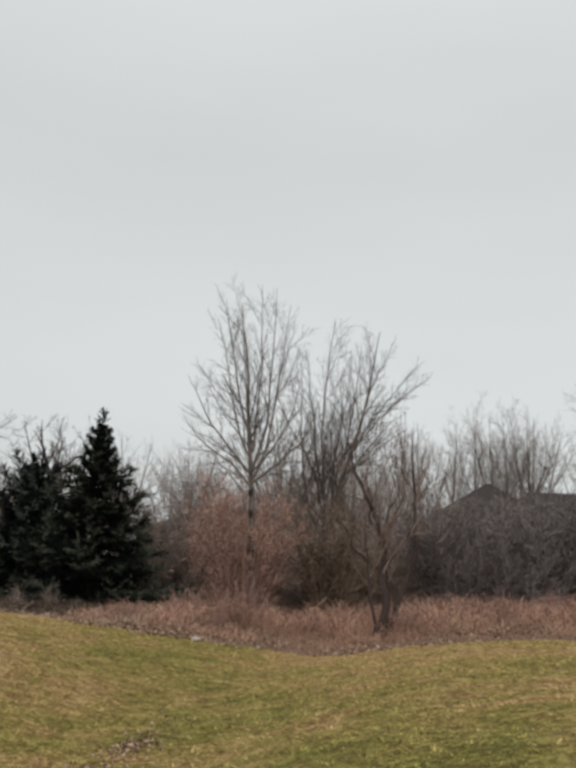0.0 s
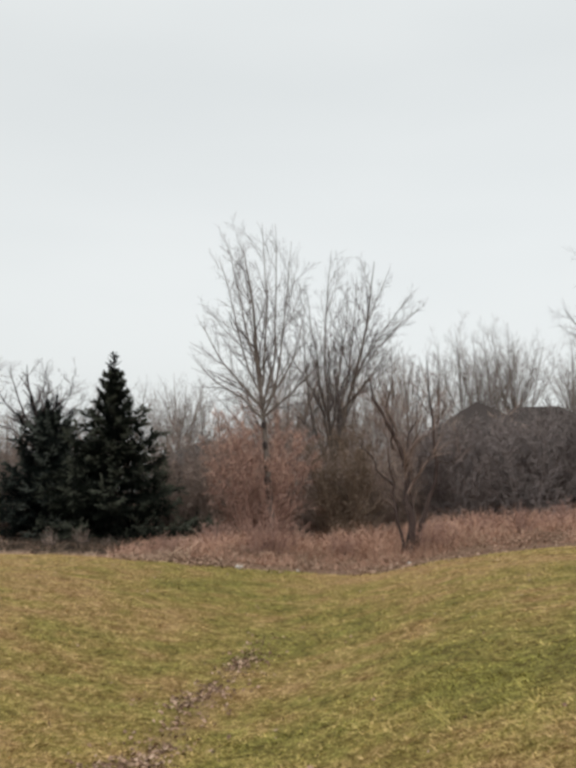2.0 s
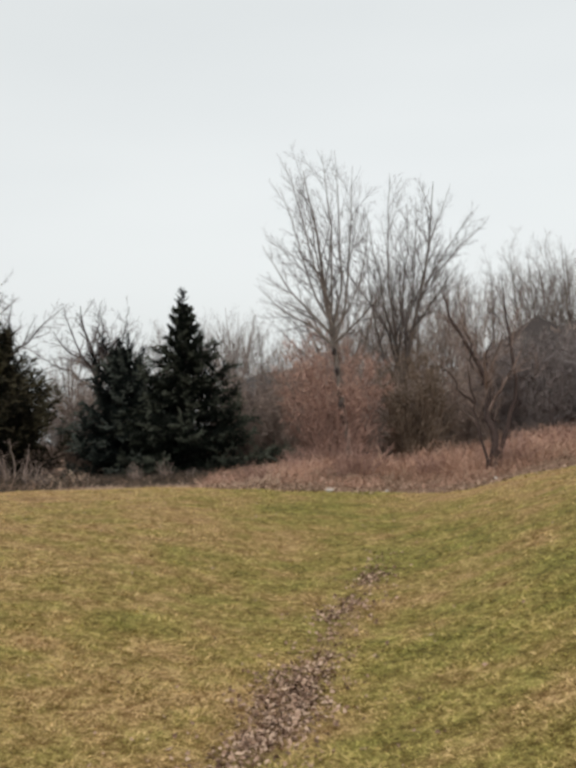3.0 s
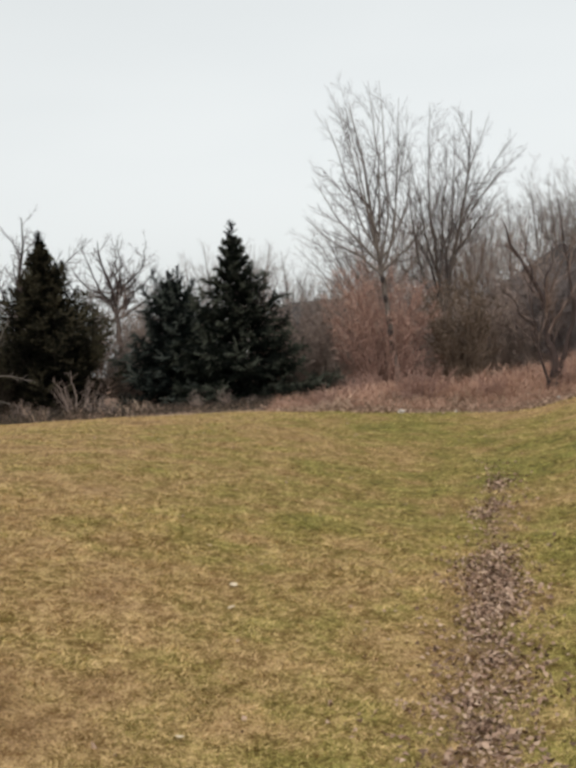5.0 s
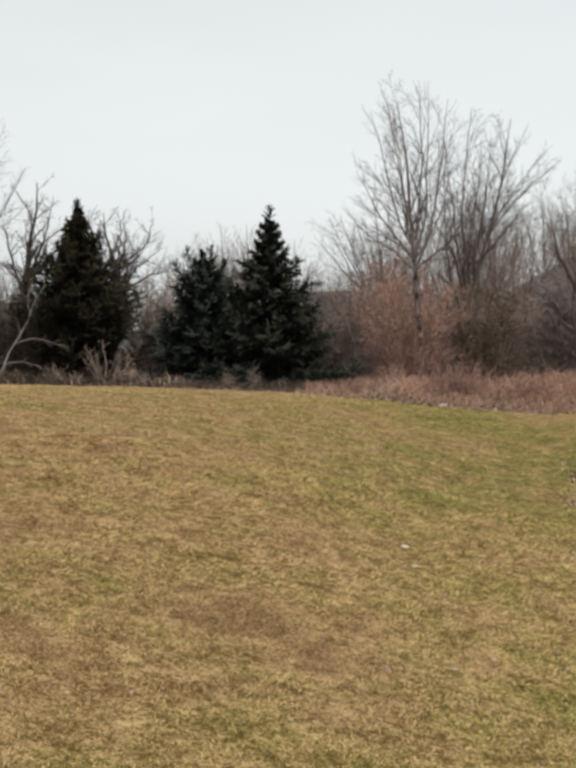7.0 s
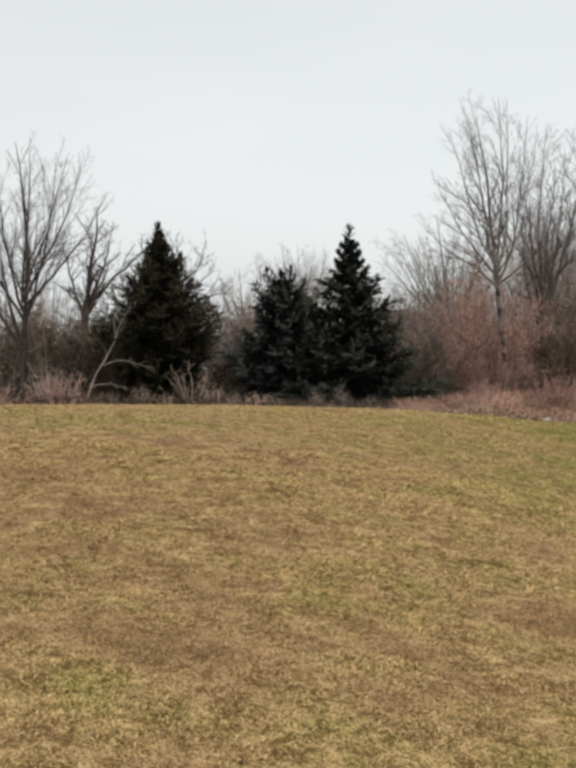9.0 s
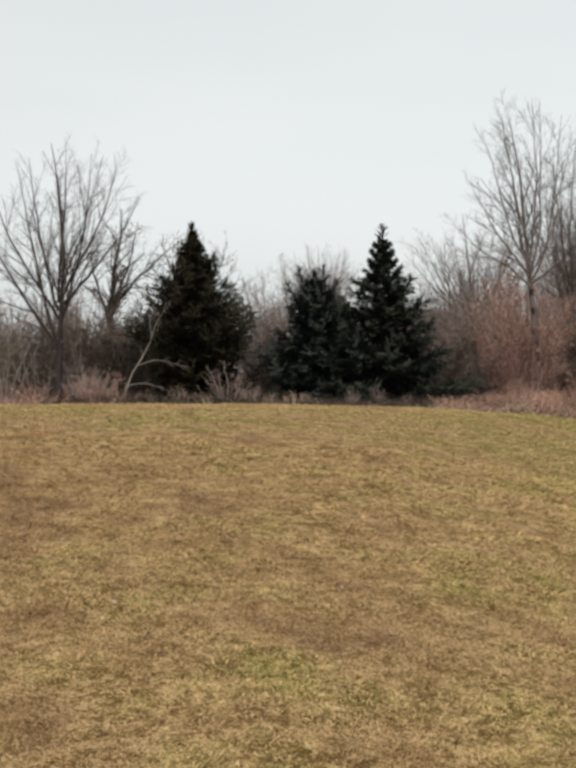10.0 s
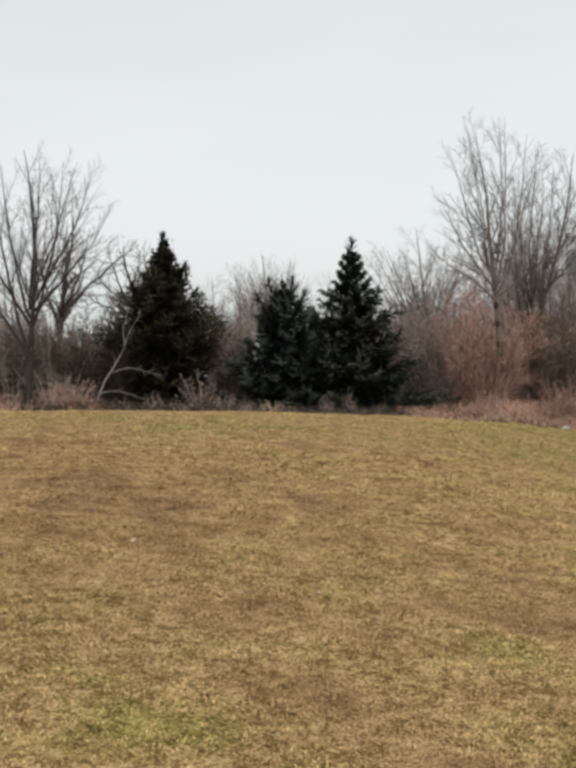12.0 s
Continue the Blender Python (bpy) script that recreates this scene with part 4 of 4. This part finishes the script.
T6 = [
    [(0, 0, 0.00), (0, 0, 4.27), (-0.2, 0, 5.70), (-0.5, 0, 8.17)],
    [(0, 0, 4.18), (1.0, 0.2, 5.51), (2.0, 0.4, 6.46)],
    [(0, 0, 4.37), (-1.0, 0.3, 5.98), (-1.9, 0.4, 7.22)],
    [(0, 0, 4.56), (0.5, -0.3, 6.46), (0.5, -0.4, 8.26)],
    [(0, 0, 4.75), (1.2, -0.6, 6.46), (1.6, -0.8, 7.79)],
    [(0, 0, 3.99), (-1.4, -0.5, 5.13), (-2.3, -0.7, 5.98)],
    [(0, 0, 4.3), (0.8, 0.4, 6.0), (1.3, 0.6, 7.3)],
    [(0, 0, 4.3), (-0.7, -0.4, 6.2), (-1.2, -0.5, 8.0)],
    [(0, 0, 4.0), (1.5, -0.3, 5.0), (2.6, -0.4, 5.9)],
    [(-0.1, 0, 5.0), (0.1, 0.5, 6.8), (0.0, 0.6, 8.4)],
]
T6 = [[(px * 2.0, py * 1.8, pz * 1.55) for px, py, pz in limb] for limb in T6]
bare_tree("bare_tree", -14.0, 86.0, T6, 0.34, ROUND_CROWN, "round-crowned bare oak with twisted limbs", M_DARK_BARK, M_DARK_TWIG, 207, crook=0.12)

# a bleached sapling leaning out of the brush
LEAN = [
    [(0, 0, 0), (0.38, 0, 1.0), (0.89, 0, 1.8), (1.2, 0, 2.5), (1.33, 0, 3.05), (1.9, 0, 3.65)],
    [(0.75, 0, 1.5), (1.3, -0.1, 1.72), (2.0, -0.2, 1.6), (2.7, -0.2, 1.3)],
    [(0.25, 0, 0.7), (1.0, -0.1, 0.75), (2.0, -0.2, 0.5)],
    [(1.25, 0, 2.7), (1.15, 0.1, 3.2), (1.35, 0.1, 3.9)],
]
THIN = [dict(per=5, lo=0.35, hi=0.98, ratio=0.22, angle=40, n=5, lift=0.03, thin=0.5, least=0.007), dict(per=4, lo=0.2, hi=1.0, ratio=0.5, angle=40, n=3, lift=0.03, thin=0.6, least=0.005)]
bare_tree("leaning_sapling", -9.95, 39.6, LEAN, 0.036, THIN, "pale bleached dead sapling leaning over the weeds", M_PALE_BARK, M_PALE_BARK, 208, crook=0.02, side=0.55)
DENSE = [dict(CROWN[0], per=20), dict(CROWN[1], per=11), CROWN[2]]
bare_tree("big_bare_tree", 22.4, 50.0, forked(13.4, 3.9, 15, 41, low=0.12), 0.17, DENSE, "large dense bare tree beside the houses", M_DARK_BARK, M_TWIG, 209)

# ---- shrubs ----
shrub("rusty_shrub", 5.45, 41.45, 5.45, 1.7, 42, M_RED_TWIG, "rust-coloured twiggy shrub behind the maple's trunk", 301, leaves=(21000, 0.045, M_RUST_LEAF))
shrub("olive_shrub", 8.6, 42.8, 4.9, 1.5, 40, M_OLIVE, "dark olive-brown tangled shrub", 302, leaves=(3200, 0.08, M_OLIVE))
DEAD = [dict(per=6, lo=0.25, hi=0.98, ratio=0.40, angle=55, n=6, lift=-0.03, wander=0.14, thin=0.6, least=0.010), dict(per=5, lo=0.2, hi=1.0, ratio=0.5, angle=50, n=3, lift=-0.02, wander=0.12, thin=0.6, least=0.007)]
dead = shrub("dead_shrub", -11.5, 41.3, 3.7, 1.7, 9, M_PALE_BARK, "bleached dead shrub with crooked arching branches", 303, "dead shrubs", levels=DEAD)
KINDS = [
    shrub("thicket_shrub", -5.0, 46.0, 5.0, 1.5, 34, M_BRUSH, "dense brown-grey leafless thicket shrub", 310, "thicket behind the lawn"),
    shrub("thicket_shrub", 3.6, 45.6, 4.8, 1.7, 36, M_BRUSH, "dense brown-grey leafless thicket shrub", 311, "thicket behind the lawn"),
    shrub("grey_shrub", 13.2, 41.5, 4.3, 1.8, 38, M_GREY_BRUSH, "rounded ash-grey leafless shrub", 312, "thicket behind the lawn"),
    shrub("grey_shrub", 16.4, 42.4, 4.5, 2.0, 40, M_GREY_BRUSH, "rounded ash-grey leafless shrub", 313, "thicket behind the lawn"),
]


def repeat(ob, x, y, turn, size):
    return copy_thing(ob, pose(x, y, z_at(x, y) - 0.05, 0, 0, turn) @ Matrix.Scale(size / ob.scale[0], 4))


def row(kinds, count, x0, step, y0, gap, rows, low, high):
    """A staggered belt of shrubs."""
    for k in range(count):
        x, y = x0 + step * k + rng.normal(0, 0.3), y0 + gap * (k % rows) + rng.normal(0, 0.35)
        repeat(KINDS[kinds[k % len(kinds)]], x, y, rng.uniform(0, 360), rng.uniform(low, high))


rng = np.random.default_rng(77)
BRAMBLE = [
    dict(per=8, lo=0.15, hi=1.0, ratio=0.4, angle=50, n=4, lift=-0.05, wander=0.2, thin=0.6, least=0.006),
    dict(per=5, lo=0.1, hi=1.0, ratio=0.5, angle=50, n=2, lift=0.0, wander=0.2, thin=0.7, least=0.005),
]
KINDS.append(shrub("bramble", 6.2, 33.0, 1.35, 1.1, 26, M_RED_TWIG, "low arching reddish bramble in the dry weeds", 320, "brambles", levels=BRAMBLE))
KINDS.append(shrub("pale_bramble", -5.9, 39.4, 1.7, 0.8, 14, M_BRUSH, "pale twiggy dead bush below a spruce", 321, "brambles", levels=BRAMBLE))
for wx, wy, turn, size in ((-13.6, 41.6, 80, 0.9), (-15.2, 41.2, 200, 1.05), (-10.2, 41.0, 300, 0.55)):
    repeat(dead, wx, wy, turn, size)
row((4,), 22, 3.2, 0.85, 32.6, 1.6, 3, 0.40, 0.78)
row((5,), 9, -8.6, 1.15, 37.6, 0.6, 2, 0.24, 0.5)
row((4, 5), 9, -20.0, 1.2, 38.0, 1.3, 2, 0.7, 1.1)
row((2, 3), 16, 12.4, 0.72, 42.0, 1.5, 3, 0.92, 1.14)
row((0, 1), 13, 1.6, 0.84, 43.8, 1.3, 3, 0.80, 1.0)
row((2, 0, 3, 1), 11, 2.5, 2.0, 49.5, 2.0, 2, 0.95, 1.15)
row((0, 1), 14, -25.0, 1.95, 46.5, 1.6, 2, 0.8, 1.0)
KINDS.append(shrub("olive_thicket", -11.0, 43.4, 4.5, 1.7, 42, M_OLIVE_BRUSH, "dark olive-brown leafless thicket shrub", 314, "thicket behind the lawn"))
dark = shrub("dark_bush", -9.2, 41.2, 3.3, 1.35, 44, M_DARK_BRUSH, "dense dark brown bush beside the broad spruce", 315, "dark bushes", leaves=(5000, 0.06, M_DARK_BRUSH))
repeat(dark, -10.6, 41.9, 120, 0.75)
row((6,), 16, -23.5, 0.95, 42.4, 1.1, 3, 0.72, 0.98)

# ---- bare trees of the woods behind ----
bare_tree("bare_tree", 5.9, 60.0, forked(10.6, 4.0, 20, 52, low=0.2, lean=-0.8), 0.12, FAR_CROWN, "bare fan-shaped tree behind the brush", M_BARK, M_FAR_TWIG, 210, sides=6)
BROWN = bare_tree("brush_tree", 8.6, 48.6, forked(9.4, 2.6, 13, 53, low=0.10), 0.045, FAR_CROWN, "brown bushy bare tree rising out of the thicket", M_BARK, M_BRUSH, 211, "thicket trees", sides=6)[0]
for wx, wy, turn, size in ((10.2, 50.0, 70, 0.92), (11.8, 49.4, 190, 0.78), (7.0, 50.2, 250, 0.86), (9.4, 51.5, 130, 0.95)):
    repeat(BROWN, wx, wy, turn, size)
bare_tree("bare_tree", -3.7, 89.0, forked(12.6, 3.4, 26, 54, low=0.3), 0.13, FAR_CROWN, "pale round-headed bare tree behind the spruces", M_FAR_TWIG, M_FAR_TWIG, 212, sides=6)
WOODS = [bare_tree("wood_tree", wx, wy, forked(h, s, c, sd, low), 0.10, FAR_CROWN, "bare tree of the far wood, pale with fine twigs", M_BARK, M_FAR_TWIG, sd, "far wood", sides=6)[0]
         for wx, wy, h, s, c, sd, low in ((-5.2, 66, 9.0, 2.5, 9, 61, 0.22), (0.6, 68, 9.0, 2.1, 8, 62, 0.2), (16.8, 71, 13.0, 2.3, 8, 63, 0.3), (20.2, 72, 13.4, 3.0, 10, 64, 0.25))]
for k in range(9):
    wx = 11.5 + 2.0 * k + rng.normal(0, 0.3)
    repeat(WOODS[2 + k % 2], wx, 69 + 4 * (k % 3) + rng.normal(0, 1), rng.uniform(0, 360), rng.uniform(0.85, 1.04))
for k in range(15):
    wx = -26 + 2.5 * k + rng.normal(0, 0.4)
    repeat(WOODS[k % 2], wx, 63 + 5 * (k % 3) + rng.normal(0, 1), rng.uniform(0, 360), rng.uniform(0.8, 1.05))


for k in range(7):
    repeat(WOODS[k % 2], 1.8 + 1.0 * k + rng.normal(0, 0.3), 56 + 2 * (k % 2), rng.uniform(0, 360), rng.uniform(0.62, 0.75))


# ---- houses beyond the brush ----
def slab_box(x0, x1, y0, y1, z0, z1):
    bm = bmesh.new()
    bmesh.ops.create_cube(bm, size=1.0, matrix=Matrix.LocRotScale(((x0 + x1) / 2, (y0 + y1) / 2, (z0 + z1) / 2), None, (x1 - x0, y1 - y0, z1 - z0)))
    return bm


def hip_roof(x0, x1, y0, y1, z0, ridge0, ridge1, ry, z1):
    """A hipped roof with a thick eave."""
    bm = bmesh.new()
    low = [bm.verts.new(p) for p in ((x0, y0, z0 - 0.2), (x1, y0, z0 - 0.2), (x1, y1, z0 - 0.2), (x0, y1, z0 - 0.2))]
    eave = [bm.verts.new(p) for p in ((x0, y0, z0), (x1, y0, z0), (x1, y1, z0), (x0, y1, z0))]
    a = bm.verts.new((ridge0, ry, z1))
    b = bm.verts.new((ridge1, ry, z1))
    bm.faces.new(low[::-1])
    for k in range(4):
        bm.faces.new((low[k], low[(k + 1) % 4], eave[(k + 1) % 4], eave[k]))
    bm.faces.new((eave[0], eave[1], b, a))
    bm.faces.new((eave[1], eave[2], b))
    bm.faces.new((eave[2], eave[3], a, b))
    bm.faces.new((eave[3], eave[0], a))
    return bm


def house(x, y, wings, label):
    ob = thing("house", x, y, label, "house")
    for x0, x1, y0, y1, zw, r0, r1, ry, z1 in wings:
        part("wall", slab_box(x0, x1, y0, y1, 0, zw), M_SIDING, ob)
        part("roof", hip_roof(x0 - 0.5, x1 + 0.5, y0 - 0.5, y1 + 0.5, zw + 0.2, r0, r1, ry, z1), M_ROOF, ob, "dark shingled hip roof")
        for wx in np.arange(x0 + 1.5, x1 - 1.0, 2.6):
            frame_ob = part("window", slab_box(wx - 0.55, wx + 0.55, y0 - 0.05, y0 + 0.02, 1.0, 2.2), M_TRIM, ob)
            part("pane", slab_box(wx - 0.47, wx + 0.47, y0 - 0.07, y0 - 0.045, 1.08, 2.12), M_GLASS, frame_ob)
    return ob


house(16.4, 61.0, [(-3.8, 3.4, -2.5, 4.5, 3.9, -0.1, 0.1, 0.0, 6.65), (1.2, 4.0, 1.2, 7.5, 3.9, 1.0, 3.2, 3.4, 6.1), (0.6, 8.6, 2.0, 9.5, 4.1, 2.9, 5.6, 5.2, 6.7)], "low house with dark hipped roofs beyond the brush")
house(1.5, 62.0, [(-2.6, 4.6, -2.0, 6.0, 3.4, -0.6, 2.4, 2.0, 5.0)], "low house with a long dark roof beyond the brush")

# ---- pale stones at the edge of the lawn ----
def stone(x, y, r, seed):
    rng = np.random.default_rng(seed)
    bm = bmesh.new()
    bmesh.ops.create_icosphere(bm, subdivisions=2, radius=r)
    for v in bm.verts:
        v.co *= 1 + 0.25 * noise.noise(v.co * (2.0 / r) + Vector((seed, 0, 0)))
        v.co.z *= 0.65
    me = bpy.data.meshes.new("stone")
    bm.to_mesh(me)
    bm.free()
    me.materials.append(M_STONE)
    ob = new("stone", me)
    ob.matrix_basis = pose(x, y, z_at(x, y) + 0.3 * r, 0, 0, rng.uniform(0, 360))
    return tagged(ob, "pale rounded stone at the edge of the lawn", "stone", "edge stones")


stone(5.41, 30.5, 0.11, 1)
stone(6.9, 30.75, 0.045, 2)
stone(9.8, 31.2, 0.055, 4)
